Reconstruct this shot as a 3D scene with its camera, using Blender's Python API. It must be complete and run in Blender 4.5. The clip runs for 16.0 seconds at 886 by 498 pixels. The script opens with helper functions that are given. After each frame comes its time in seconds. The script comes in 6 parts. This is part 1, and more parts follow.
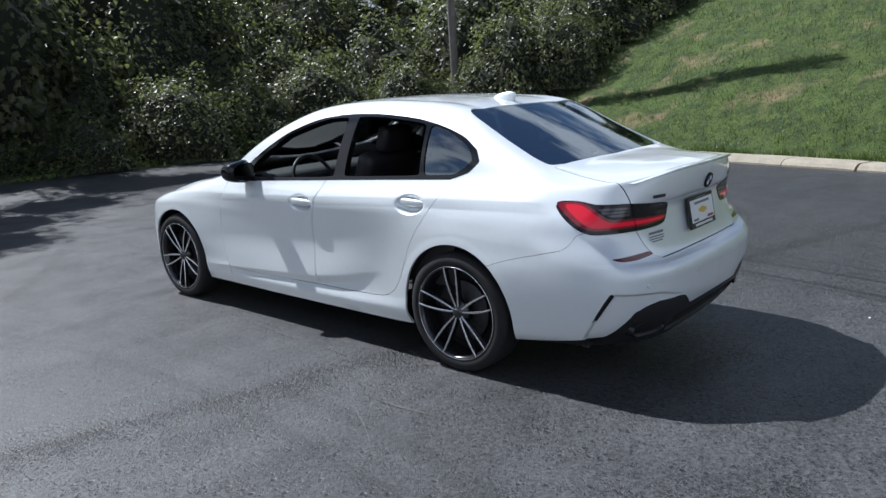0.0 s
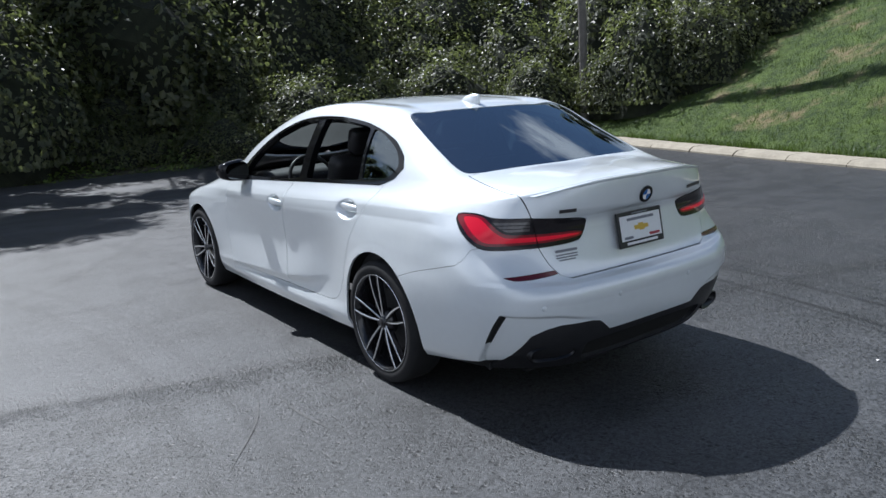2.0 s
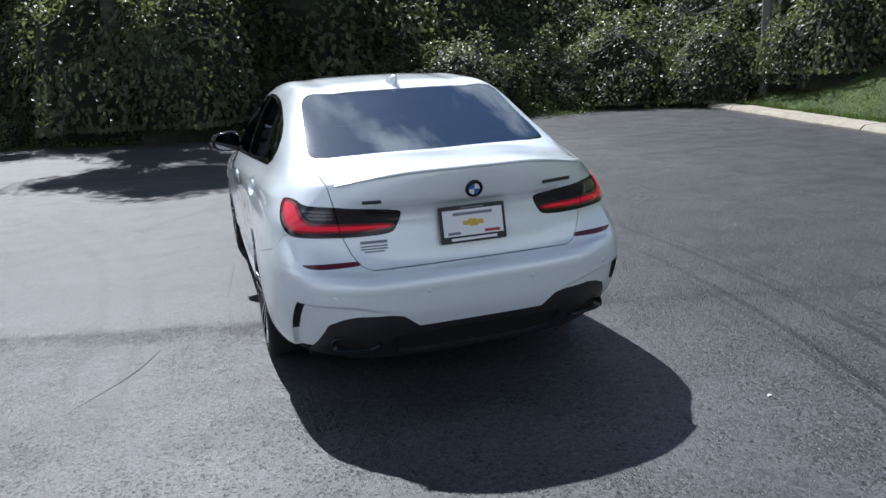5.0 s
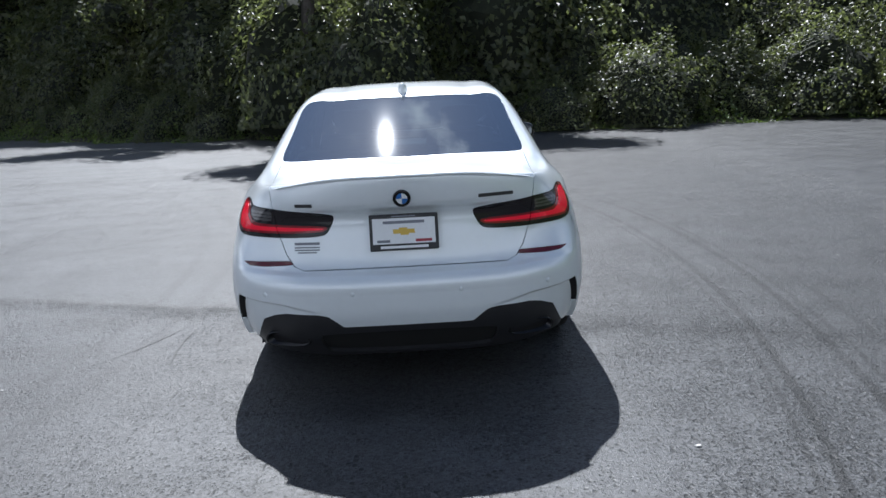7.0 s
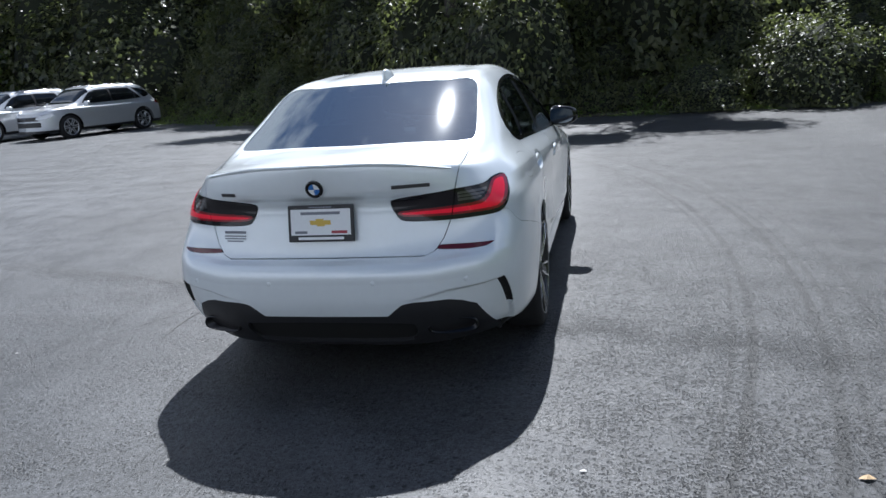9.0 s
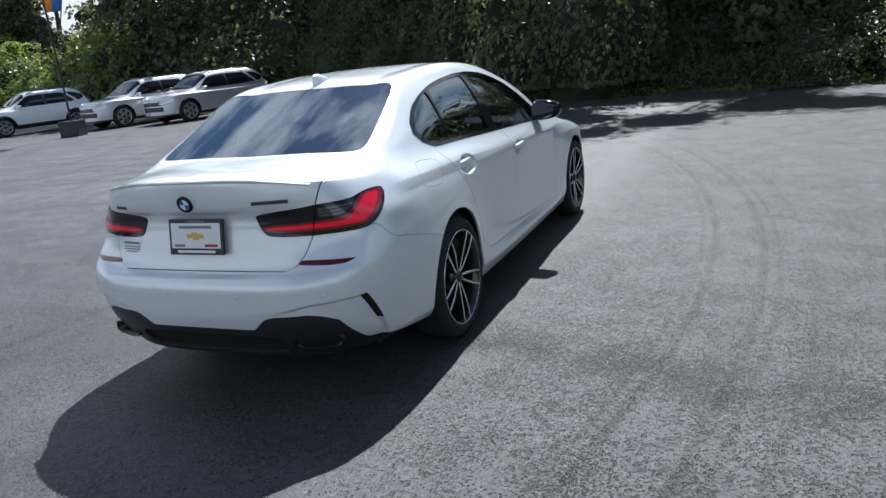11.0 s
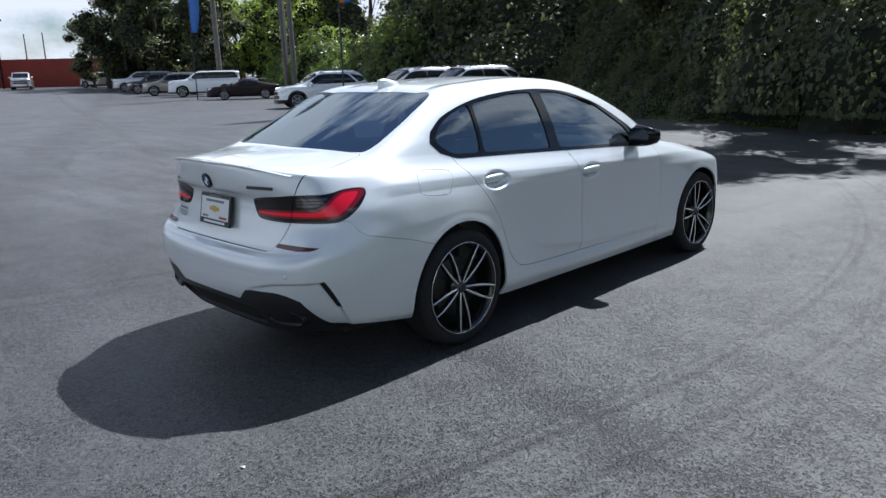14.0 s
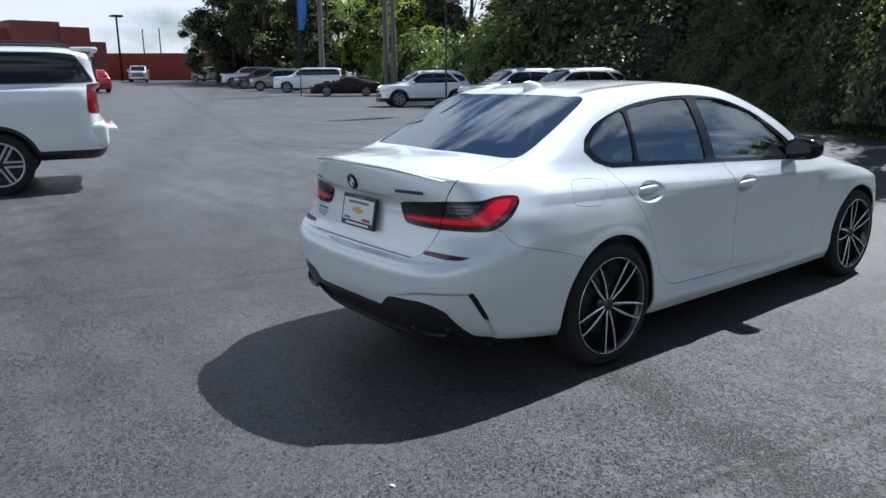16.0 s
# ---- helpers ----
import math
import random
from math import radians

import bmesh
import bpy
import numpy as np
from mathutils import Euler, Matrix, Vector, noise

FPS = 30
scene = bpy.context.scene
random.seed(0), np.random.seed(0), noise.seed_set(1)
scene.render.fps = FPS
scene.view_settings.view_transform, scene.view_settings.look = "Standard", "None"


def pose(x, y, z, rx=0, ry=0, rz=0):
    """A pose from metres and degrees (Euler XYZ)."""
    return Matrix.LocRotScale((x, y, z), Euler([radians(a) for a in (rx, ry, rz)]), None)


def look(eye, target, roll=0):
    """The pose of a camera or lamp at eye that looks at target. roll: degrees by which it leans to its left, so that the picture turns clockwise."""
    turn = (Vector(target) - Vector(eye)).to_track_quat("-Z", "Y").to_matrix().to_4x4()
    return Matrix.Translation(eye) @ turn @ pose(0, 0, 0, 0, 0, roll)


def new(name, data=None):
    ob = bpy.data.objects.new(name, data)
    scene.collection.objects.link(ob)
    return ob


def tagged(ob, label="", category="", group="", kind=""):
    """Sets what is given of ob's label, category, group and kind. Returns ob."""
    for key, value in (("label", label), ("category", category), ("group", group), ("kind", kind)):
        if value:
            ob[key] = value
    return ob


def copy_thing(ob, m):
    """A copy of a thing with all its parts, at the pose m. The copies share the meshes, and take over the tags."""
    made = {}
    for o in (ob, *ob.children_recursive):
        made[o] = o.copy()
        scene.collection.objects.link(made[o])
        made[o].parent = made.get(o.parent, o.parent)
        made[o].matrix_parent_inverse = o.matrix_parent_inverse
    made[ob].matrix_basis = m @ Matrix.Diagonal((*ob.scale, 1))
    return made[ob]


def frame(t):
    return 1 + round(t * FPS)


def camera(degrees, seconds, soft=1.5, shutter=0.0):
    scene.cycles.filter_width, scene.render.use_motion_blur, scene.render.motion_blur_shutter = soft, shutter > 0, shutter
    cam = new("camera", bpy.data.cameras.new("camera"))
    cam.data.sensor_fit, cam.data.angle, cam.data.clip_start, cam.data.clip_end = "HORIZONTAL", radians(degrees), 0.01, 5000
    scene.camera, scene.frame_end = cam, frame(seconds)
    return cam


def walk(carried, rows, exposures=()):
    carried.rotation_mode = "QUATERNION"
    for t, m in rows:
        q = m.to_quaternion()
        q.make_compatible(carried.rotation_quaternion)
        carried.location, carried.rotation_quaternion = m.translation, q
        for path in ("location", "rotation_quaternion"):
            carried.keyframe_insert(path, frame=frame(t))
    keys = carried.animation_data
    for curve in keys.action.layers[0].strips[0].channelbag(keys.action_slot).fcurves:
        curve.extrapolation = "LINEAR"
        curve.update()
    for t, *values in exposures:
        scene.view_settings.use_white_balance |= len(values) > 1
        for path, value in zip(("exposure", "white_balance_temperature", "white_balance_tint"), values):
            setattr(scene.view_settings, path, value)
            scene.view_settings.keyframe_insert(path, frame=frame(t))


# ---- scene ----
cam = camera(61.9, 16.0)
PATH = [
    (0, (-3.818, -2.517, 1.563), (-2.357, -1.224, 1.125), -3.1),
    (0.5, (-3.591, -2.77, 1.55), (-2.211, -1.393, 1.104), -2.5),
    (1, (-3.339, -2.958, 1.541), (-2.067, -1.482, 1.091), -3.0),
    (1.5, (-3.056, -3.041, 1.551), (-1.846, -1.51, 1.111), -3.1),
    (2, (-2.785, -3.276, 1.542), (-1.656, -1.682, 1.113), -3.3),
    (2.5, (-2.568, -3.486, 1.545), (-1.546, -1.829, 1.089), -4.3),
    (3, (-2.274, -3.58, 1.539), (-1.318, -1.884, 1.079), -3.3),
    (3.5, (-2.018, -3.719, 1.537), (-1.182, -1.959, 1.087), -4.4),
    (4, (-1.719, -3.906, 1.551), (-0.971, -2.113, 1.076), -3.5),
    (6.5, (-0.232, -4.219, 1.544), (-0.012, -2.287, 1.074), -3.7),
    (7, (0.114, -4.323, 1.533), (0.15, -2.377, 1.071), -2.8),
    (7.5, (0.372, -4.319, 1.52), (0.288, -2.378, 1.045), -2.9),
    (8, (0.662, -4.193, 1.517), (0.464, -2.264, 1.025), -2.7),
    (8.5, (0.978, -4.138, 1.492), (0.629, -2.227, 1.018), -3.6),
    (9, (1.294, -4.071, 1.487), (0.844, -2.183, 1.006), -4.3),
    (11.3, (2.609, -3.547, 1.556), (1.712, -1.836, 1.041), -5.3),
    (11.5, (2.737, -3.515, 1.537), (1.755, -1.844, 1.04), -4.4),
    (12, (2.996, -3.42, 1.539), (1.848, -1.858, 1.046), -3.4),
    (12.5, (3.167, -3.239, 1.532), (1.933, -1.739, 1.058), -2.2),
    (13, (3.334, -3.06, 1.524), (2.041, -1.617, 1.025), -1.8),
    (13.5, (3.556, -2.935, 1.523), (2.197, -1.547, 1.046), -1.2),
    (14, (3.651, -2.915, 1.53), (2.277, -1.539, 1.061), -1.5),
    (14.5, (3.655, -2.911, 1.528), (2.277, -1.538, 1.067), -1.5),
    (15, (3.65, -2.931, 1.532), (2.242, -1.586, 1.076), -1.2),
    (15.5, (3.539, -2.975, 1.539), (2.069, -1.687, 1.116), 0.3),
    (16, (3.291, -3.016, 1.541), (1.762, -1.813, 1.077), -0.3),
]
EXPOSURE = [(0.0, 0.48, 5780, 10), (3.5, 0.52, 5780, 10), (6.5, 0.72, 5780, 10), (9.0, 0.72, 5780, 10), (12.0, 0.60, 5780, 10), (16.0, 0.56, 5780, 10)]
walk(cam, [(t, look(eye, target, roll)) for t, eye, target, roll in PATH], EXPOSURE)

# ---- world, sun ----
SUN_TO = Vector((-0.10, 0.76, 1.0)).normalized()
SUN_EL = math.asin(SUN_TO.z)
SUN_AZ = math.atan2(SUN_TO.x, SUN_TO.y)
world = bpy.data.worlds.new("sky")
scene.world = world
world.use_nodes = True
wn, wl = world.node_tree.nodes, world.node_tree.links
wn.clear()
w_out, w_bg, w_sky = wn.new("ShaderNodeOutputWorld"), wn.new("ShaderNodeBackground"), wn.new("ShaderNodeTexSky")
w_sky.sky_type, w_sky.sun_disc = "NISHITA", False
w_sky.sun_elevation, w_sky.sun_rotation = SUN_EL, SUN_AZ
w_sky.air_density, w_sky.dust_density, w_sky.ozone_density = 1.0, 0.4, 2.0
# broken cloud over the whole dome
w_co, w_map, w_noise = wn.new("ShaderNodeTexCoord"), wn.new("ShaderNodeMapping"), wn.new("ShaderNodeTexNoise")
w_map.inputs["Scale"].default_value = (1.3, 1.3, 2.2)
w_noise.inputs["Scale"].default_value, w_noise.inputs["Detail"].default_value = 2.1, 8.0
w_noise.inputs["Roughness"].default_value = 0.58
w_ramp, w_mix = wn.new("ShaderNodeValToRGB"), wn.new("ShaderNodeMix")
w_ramp.color_ramp.elements[0].position, w_ramp.color_ramp.elements[1].position = 0.45, 0.555
w_mix.data_type = "RGBA"
w_mix.inputs["B"].default_value = (11.0, 11.2, 11.6, 1)
wl.new(w_co.outputs["Generated"], w_map.inputs["Vector"])
wl.new(w_map.outputs["Vector"], w_noise.inputs["Vector"])
# cloud thins overhead and thickens towards the horizon
w_sep, w_thin, w_add = wn.new("ShaderNodeSeparateXYZ"), wn.new("ShaderNodeMapRange"), wn.new("ShaderNodeMath")
w_thin.inputs["From Min"].default_value, w_thin.inputs["From Max"].default_value = 0.0, 1.0
w_thin.inputs["To Min"].default_value, w_thin.inputs["To Max"].default_value = 0.13, -0.13
wl.new(w_co.outputs["Generated"], w_sep.inputs[0]); wl.new(w_sep.outputs["Z"], w_thin.inputs["Value"])
wl.new(w_noise.outputs["Fac"], w_add.inputs[0]); wl.new(w_thin.outputs["Result"], w_add.inputs[1])
wl.new(w_add.outputs[0], w_ramp.inputs["Fac"])
wl.new(w_ramp.outputs["Color"], w_mix.inputs["Factor"])
wl.new(w_sky.outputs["Color"], w_mix.inputs["A"])
wl.new(w_mix.outputs["Result"], w_bg.inputs["Color"])
w_bg.inputs["Strength"].default_value = 0.054
wl.new(w_bg.outputs["Background"], w_out.inputs["Surface"])
sun = new("sun", bpy.data.lights.new("sun", "SUN"))
sun.data.energy, sun.data.angle, sun.data.color = 5.0, radians(0.55), (1.0, 0.96, 0.90)
sun.matrix_world = look((0, 0, 30), Vector((0, 0, 30)) - SUN_TO)

# ---- materials ----
def shader(name, base=(0.5, 0.5, 0.5), rough=0.5, metal=0.0, coat=0.0, coat_rough=0.03, spec=0.5, var=0.0, scale=8.0, bump=0.0, bump_scale=60.0, emit=0.0):
    """A principled material with colour and relief that vary at two scales."""
    m = bpy.data.materials.new(name)
    m.use_nodes = True
    n, l = m.node_tree.nodes, m.node_tree.links
    p = n["Principled BSDF"]
    p.inputs["Base Color"].default_value = (*base, 1)
    p.inputs["Roughness"].default_value, p.inputs["Metallic"].default_value = rough, metal
    p.inputs["Coat Weight"].default_value, p.inputs["Coat Roughness"].default_value = coat, coat_rough
    p.inputs["Specular IOR Level"].default_value = spec
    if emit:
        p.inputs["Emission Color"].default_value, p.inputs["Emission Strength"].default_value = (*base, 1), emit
    if var or bump:
        co = n.new("ShaderNodeTexCoord")
    if var:
        a, b, mx, hsv = n.new("ShaderNodeTexNoise"), n.new("ShaderNodeTexNoise"), n.new("ShaderNodeMath"), n.new("ShaderNodeHueSaturation")
        a.inputs["Scale"].default_value, b.inputs["Scale"].default_value = scale, scale * 9
        a.inputs["Detail"].default_value = b.inputs["Detail"].default_value = 3
        mx.operation = "ADD"
        mr = n.new("ShaderNodeMapRange")
        mr.inputs["From Min"].default_value, mr.inputs["From Max"].default_value = 0.7, 1.3
        mr.inputs["To Min"].default_value, mr.inputs["To Max"].default_value = 1 - var, 1 + var
        l.new(co.outputs["Object"], a.inputs["Vector"]); l.new(co.outputs["Object"], b.inputs["Vector"])
        l.new(a.outputs["Fac"], mx.inputs[0]); l.new(b.outputs["Fac"], mx.inputs[1])
        l.new(mx.outputs[0], mr.inputs["Value"]); l.new(mr.outputs["Result"], hsv.inputs["Value"])
        hsv.inputs["Color"].default_value = (*base, 1)
        l.new(hsv.outputs["Color"], p.inputs["Base Color"])
    if bump:
        c, bp = n.new("ShaderNodeTexNoise"), n.new("ShaderNodeBump")
        c.inputs["Scale"].default_value, c.inputs["Detail"].default_value = bump_scale, 4
        bp.inputs["Strength"].default_value, bp.inputs["Distance"].default_value = bump, 0.01
        l.new(co.outputs["Object"], c.inputs["Vector"]); l.new(c.outputs["Fac"], bp.inputs["Height"])
        l.new(bp.outputs["Normal"], p.inputs["Normal"])
    return m


def glass(name, tint, gloss=1.5, rough=0.012, sheen=(1, 1, 1), halo=0.0):
    """Tinted sheet glass: what is behind shows through the tint, the sky lies on it by Fresnel; last argument: the
    share of an added wide gloss lobe that imitates lens glare round glints.
    """
    m = bpy.data.materials.new(name)
    m.use_nodes = True
    n, l = m.node_tree.nodes, m.node_tree.links
    n.remove(n["Principled BSDF"])
    tr, gl, fr, mx = n.new("ShaderNodeBsdfTransparent"), n.new("ShaderNodeBsdfGlossy"), n.new("ShaderNodeFresnel"), n.new("ShaderNodeMixShader")
    tr.inputs["Color"].default_value = (*tint, 1)
    gl.inputs["Color"].default_value, gl.inputs["Roughness"].default_value = (*sheen, 1), rough
    fr.inputs["IOR"].default_value = gloss
    l.new(fr.outputs["Fac"], mx.inputs["Fac"]); l.new(tr.outputs[0], mx.inputs[1]); l.new(gl.outputs[0], mx.inputs[2])
    out = mx.outputs[0]
    if halo:
        halo_lobe, mx2 = n.new("ShaderNodeBsdfGlossy"), n.new("ShaderNodeMixShader")
        halo_lobe.inputs["Roughness"].default_value, mx2.inputs["Fac"].default_value = 0.12, halo
        l.new(out, mx2.inputs[1]); l.new(halo_lobe.outputs[0], mx2.inputs[2])
        out = mx2.outputs[0]
    l.new(out, n["Material Output"].inputs["Surface"])
    return m


PAINT = shader("pearl_white_paint", (0.77, 0.81, 0.83), 0.36, 0.24, 1.0, 0.03, var=0.015, scale=3)
SILVER_PAINT = shader("silver_paint", (0.55, 0.57, 0.60), 0.35, 0.45, 1.0, 0.04, var=0.02)
DARK_PAINT = shader("dark_paint", (0.018, 0.016, 0.02), 0.3, 0.0, 0.6, 0.04, var=0.05)
MAROON_PAINT = shader("maroon_paint", (0.010, 0.003, 0.005), 0.4, 0.0, 0.1, 0.05, spec=0.2, var=0.05)
TAN_PAINT = shader("tan_paint", (0.22, 0.20, 0.17), 0.3, 0.4, 1.0, 0.04, var=0.05)
BLUE_PAINT = shader("blue_paint", (0.04, 0.08, 0.20), 0.3, 0.3, 1.0, 0.04, var=0.05)
RED_PAINT = shader("red_paint", (0.30, 0.02, 0.02), 0.3, 0.2, 1.0, 0.04, var=0.05)
GLOSS_BLACK = shader("gloss_black", (0.006, 0.006, 0.007), 0.10, 0.0, 0.2, 0.02, spec=0.3)
SATIN_BLACK = shader("satin_black_plastic", (0.018, 0.018, 0.02), 0.42, var=0.15, scale=20, bump=0.1, bump_scale=300)
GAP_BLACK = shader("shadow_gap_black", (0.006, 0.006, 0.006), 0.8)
RUBBER = shader("tyre_rubber", (0.012, 0.012, 0.013), 0.85, var=0.25, scale=15, bump=0.15, bump_scale=200)
RIM_DARK = shader("rim_black", (0.015, 0.015, 0.017), 0.25, 0.0, 0.6, 0.05)
RIM_FACE = shader("machined_aluminium", (0.72, 0.73, 0.75), 0.22, 1.0, 0.5, 0.05, var=0.05, scale=30)
DISC = shader("brake_disc_steel", (0.07, 0.07, 0.072), 0.5, 1.0, var=0.2, scale=40)
CHROME = shader("chrome", (0.8, 0.8, 0.82), 0.12, 1.0)
EXHAUST = shader("dark_chrome_exhaust", (0.035, 0.035, 0.037), 0.28, 1.0, var=0.1)
BADGE_METAL = shader("dark_badge_metal", (0.12, 0.12, 0.125), 0.3, 1.0)
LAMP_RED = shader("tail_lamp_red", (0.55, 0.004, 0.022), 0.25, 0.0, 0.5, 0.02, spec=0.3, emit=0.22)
LAMP_DEEP = shader("tail_lamp_deep_red", (0.20, 0.002, 0.010), 0.2, 0.0, 0.8, 0.02, spec=0.4, var=0.1, scale=30)
LAMP_SMOKE = shader("tail_lamp_smoke", (0.014, 0.012, 0.014), 0.12, 0.0, 0.3, 0.02, spec=0.3)
LAMP_GREY = shader("tail_lamp_grey", (0.07, 0.066, 0.066), 0.18, 0.2, 1.0, 0.02, var=0.3, scale=60)
REFLECTOR = shader("reflector_red", (0.09, 0.003, 0.008), 0.2, 0.0, 0.5, 0.05)
TRIM_LEATHER = shader("black_leather", (0.02, 0.02, 0.022), 0.5, var=0.2, bump=0.1, bump_scale=200)
CABIN_DARK = shader("cabin_dark_plastic", (0.03, 0.03, 0.032), 0.6, var=0.15)
SIDE_GLASS = glass("tinted_side_glass", (0.11, 0.13, 0.14), 2.5, 0.008, (0.85, 0.95, 1.0))
REAR_GLASS = glass("tinted_rear_glass", (0.07, 0.10, 0.13), 4.0, 0.012, (0.84, 0.93, 1.0), 0.0025)
FRONT_GLASS = glass("clear_windscreen_glass", (0.65, 0.72, 0.70), 1.5)
MIRROR = shader("mirror_silver", (0.16, 0.17, 0.18), 0.02, 1.0)
WHITE_CARD = shader("white_card", (0.78, 0.79, 0.80), 0.4, var=0.03)
GREY_INK = shader("grey_ink", (0.18, 0.19, 0.22), 0.5)
GOLD = shader("gold_ink", (0.62, 0.42, 0.06), 0.4)
RED_INK = shader("red_ink", (0.35, 0.04, 0.06), 0.5)
BADGE_BLUE = shader("badge_blue", (0.03, 0.14, 0.42), 0.25, coat=0.6)


def leaf_shader(name, base, back):
    m = bpy.data.materials.new(name)
    m.use_nodes = True
    n, l = m.node_tree.nodes, m.node_tree.links
    p = n["Principled BSDF"]
    geo, ramp, co, big, mix = n.new("ShaderNodeNewGeometry"), n.new("ShaderNodeValToRGB"), n.new("ShaderNodeTexCoord"), n.new("ShaderNodeTexNoise"), n.new("ShaderNodeMix")
    e = ramp.color_ramp.elements
    e[0].color, e[1].color = (*[c * 0.55 for c in base], 1), (*[c * 1.5 for c in base], 1)
    e.new(0.93).color = (base[0] * 1.9, base[1] * 1.5, base[2] * 1.1, 1)
    big.inputs["Scale"].default_value = 0.7
    mix.data_type, mix.blend_type = "RGBA", "MULTIPLY"
    mix.inputs["Factor"].default_value = 0.5
    l.new(geo.outputs["Random Per Island"], ramp.inputs["Fac"])
    l.new(co.outputs["Object"], big.inputs["Vector"])
    r2 = n.new("ShaderNodeValToRGB")
    r2.color_ramp.elements[0].position, r2.color_ramp.elements[1].position = 0.35, 0.65
    r2.color_ramp.elements[0].color, r2.color_ramp.elements[1].color = (0.6, 0.65, 0.6, 1), (1.3, 1.25, 1.0, 1)
    l.new(big.outputs["Fac"], r2.inputs["Fac"])
    l.new(ramp.outputs["Color"], mix.inputs["A"]); l.new(r2.outputs["Color"], mix.inputs["B"])
    l.new(mix.outputs["Result"], p.inputs["Base Color"])
    p.inputs["Roughness"].default_value, p.inputs["Specular IOR Level"].default_value = 0.42, 0.55
    tl, add = n.new("ShaderNodeBsdfTranslucent"), n.new("ShaderNodeMixShader")
    tl.inputs["Color"].default_value = (*back, 1)
    add.inputs["Fac"].default_value = 0.38
    l.new(p.outputs[0], add.inputs[1]); l.new(tl.outputs[0], add.inputs[2])
    l.new(add.outputs[0], n["Material Output"].inputs["Surface"])
    return m


LEAF_DARK = leaf_shader("ivy_leaf", (0.040, 0.054, 0.027), (0.21, 0.25, 0.08))
LEAF_LIGHT = leaf_shader("kudzu_leaf", (0.19, 0.30, 0.06), (0.52, 0.68, 0.11))
LEAF_MID = leaf_shader("vine_leaf", (0.075, 0.125, 0.035), (0.24, 0.34, 0.07))
LEAF_WEED = leaf_shader("weed_leaf", (0.075, 0.125, 0.030), (0.20, 0.30, 0.05))
BARK = shader("bark", (0.06, 0.052, 0.044), 0.9, var=0.35, scale=6, bump=0.5, bump_scale=25)
POLE_WOOD = shader("weathered_pole_wood", (0.15, 0.14, 0.125), 0.85, var=0.25, scale=5, bump=0.3, bump_scale=40)
BRICK_DARK = shader("brown_brick", (0.20, 0.065, 0.05), 0.85, var=0.15, scale=0.6, bump=0.2, bump_scale=12)
BRICK_RED = shader("painted_red_wall", (0.27, 0.055, 0.04), 0.8, var=0.15, scale=0.6, bump=0.2, bump_scale=12)
CONCRETE = shader("kerb_concrete", (0.31, 0.275, 0.215), 0.9, var=0.22, scale=4, bump=0.4, bump_scale=60)

# ---- mesh tools ----
def link_mesh(name, verts, faces, mat, parent=None, label="", normals=None, smooth=True):
    me = bpy.data.meshes.new(name)
    me.from_pydata([tuple(v) for v in np.asarray(verts, dtype=float)[:, :3].tolist()], [], [tuple(f) for f in (faces.tolist() if isinstance(faces, np.ndarray) else faces)])
    if smooth:
        me.polygons.foreach_set("use_smooth", [True] * len(me.polygons))
    if normals is not None:
        me.normals_split_custom_set_from_vertices([tuple(v) for v in np.asarray(normals).tolist()])
    me.materials.append(mat)
    me.update()
    ob = new(name, me)
    if parent:
        ob.parent = parent
    if label:
        ob["label"] = label
    return ob


def part(name, bm, mat, parent, label="", smooth=False):
    me = bpy.data.meshes.new(name)
    bm.to_mesh(me)
    bm.free()
    if smooth:
        me.polygons.foreach_set("use_smooth", [True] * len(me.polygons))
    me.materials.append(mat)
    ob = new(name, me)
    if parent:
        ob.parent = parent
    if label:
        ob["label"] = label
    return ob


def box_bm(size, at=(0, 0, 0), bevel=0.0, seg=2, m=None):
    bm = bmesh.new()
    bmesh.ops.create_cube(bm, size=1.0)
    bmesh.ops.scale(bm, vec=size, verts=bm.verts)
    if bevel:
        bmesh.ops.bevel(bm, geom=bm.edges[:], offset=bevel, segments=seg, profile=0.6, affect="EDGES")
    if m is not None:
        bmesh.ops.transform(bm, matrix=m, verts=bm.verts)
    bmesh.ops.translate(bm, vec=at, verts=bm.verts)
    return bm


def lathe(profile, seg=48, axis="x"):
    """A ring of a (radius, offset) profile round the x axis."""
    a = np.linspace(0, 2 * np.pi, seg, endpoint=False)
    pr = np.array(profile)
    V = np.stack([np.repeat(pr[None, :, 1], seg, 0), np.cos(a)[:, None] * pr[None, :, 0], np.sin(a)[:, None] * pr[None, :, 0]], -1).reshape(-1, 3)
    n = len(profile)
    F = [(i * n + j, i * n + j + 1, ((i + 1) % seg) * n + j + 1, ((i + 1) % seg) * n + j) for i in range(seg) for j in range(n - 1)]
    return V, F


def hermite(P, t, q):
    """Smooth curve values at q through the control values P (first axis) at t."""
    P = np.asarray(P, float)
    h = np.diff(t)
    d = np.diff(P, axis=0) / h.reshape(-1, *([1] * (P.ndim - 1)))
    w = h.reshape(-1, *([1] * (P.ndim - 1)))
    m = np.empty_like(P)
    m[1:-1] = (d[:-1] * w[1:] + d[1:] * w[:-1]) / (w[1:] + w[:-1])
    m[0], m[-1] = d[0], d[-1]
    i = np.clip(np.searchsorted(t, q, side="right") - 1, 0, len(t) - 2)
    u = ((q - t[i]) / h[i]).reshape(-1, *([1] * (P.ndim - 1)))
    hh = w[i]
    return P[i] * (1 + 2 * u) * (1 - u) ** 2 + m[i] * hh * u * (1 - u) ** 2 + P[i + 1] * u * u * (3 - 2 * u) + m[i + 1] * hh * u * u * (u - 1)


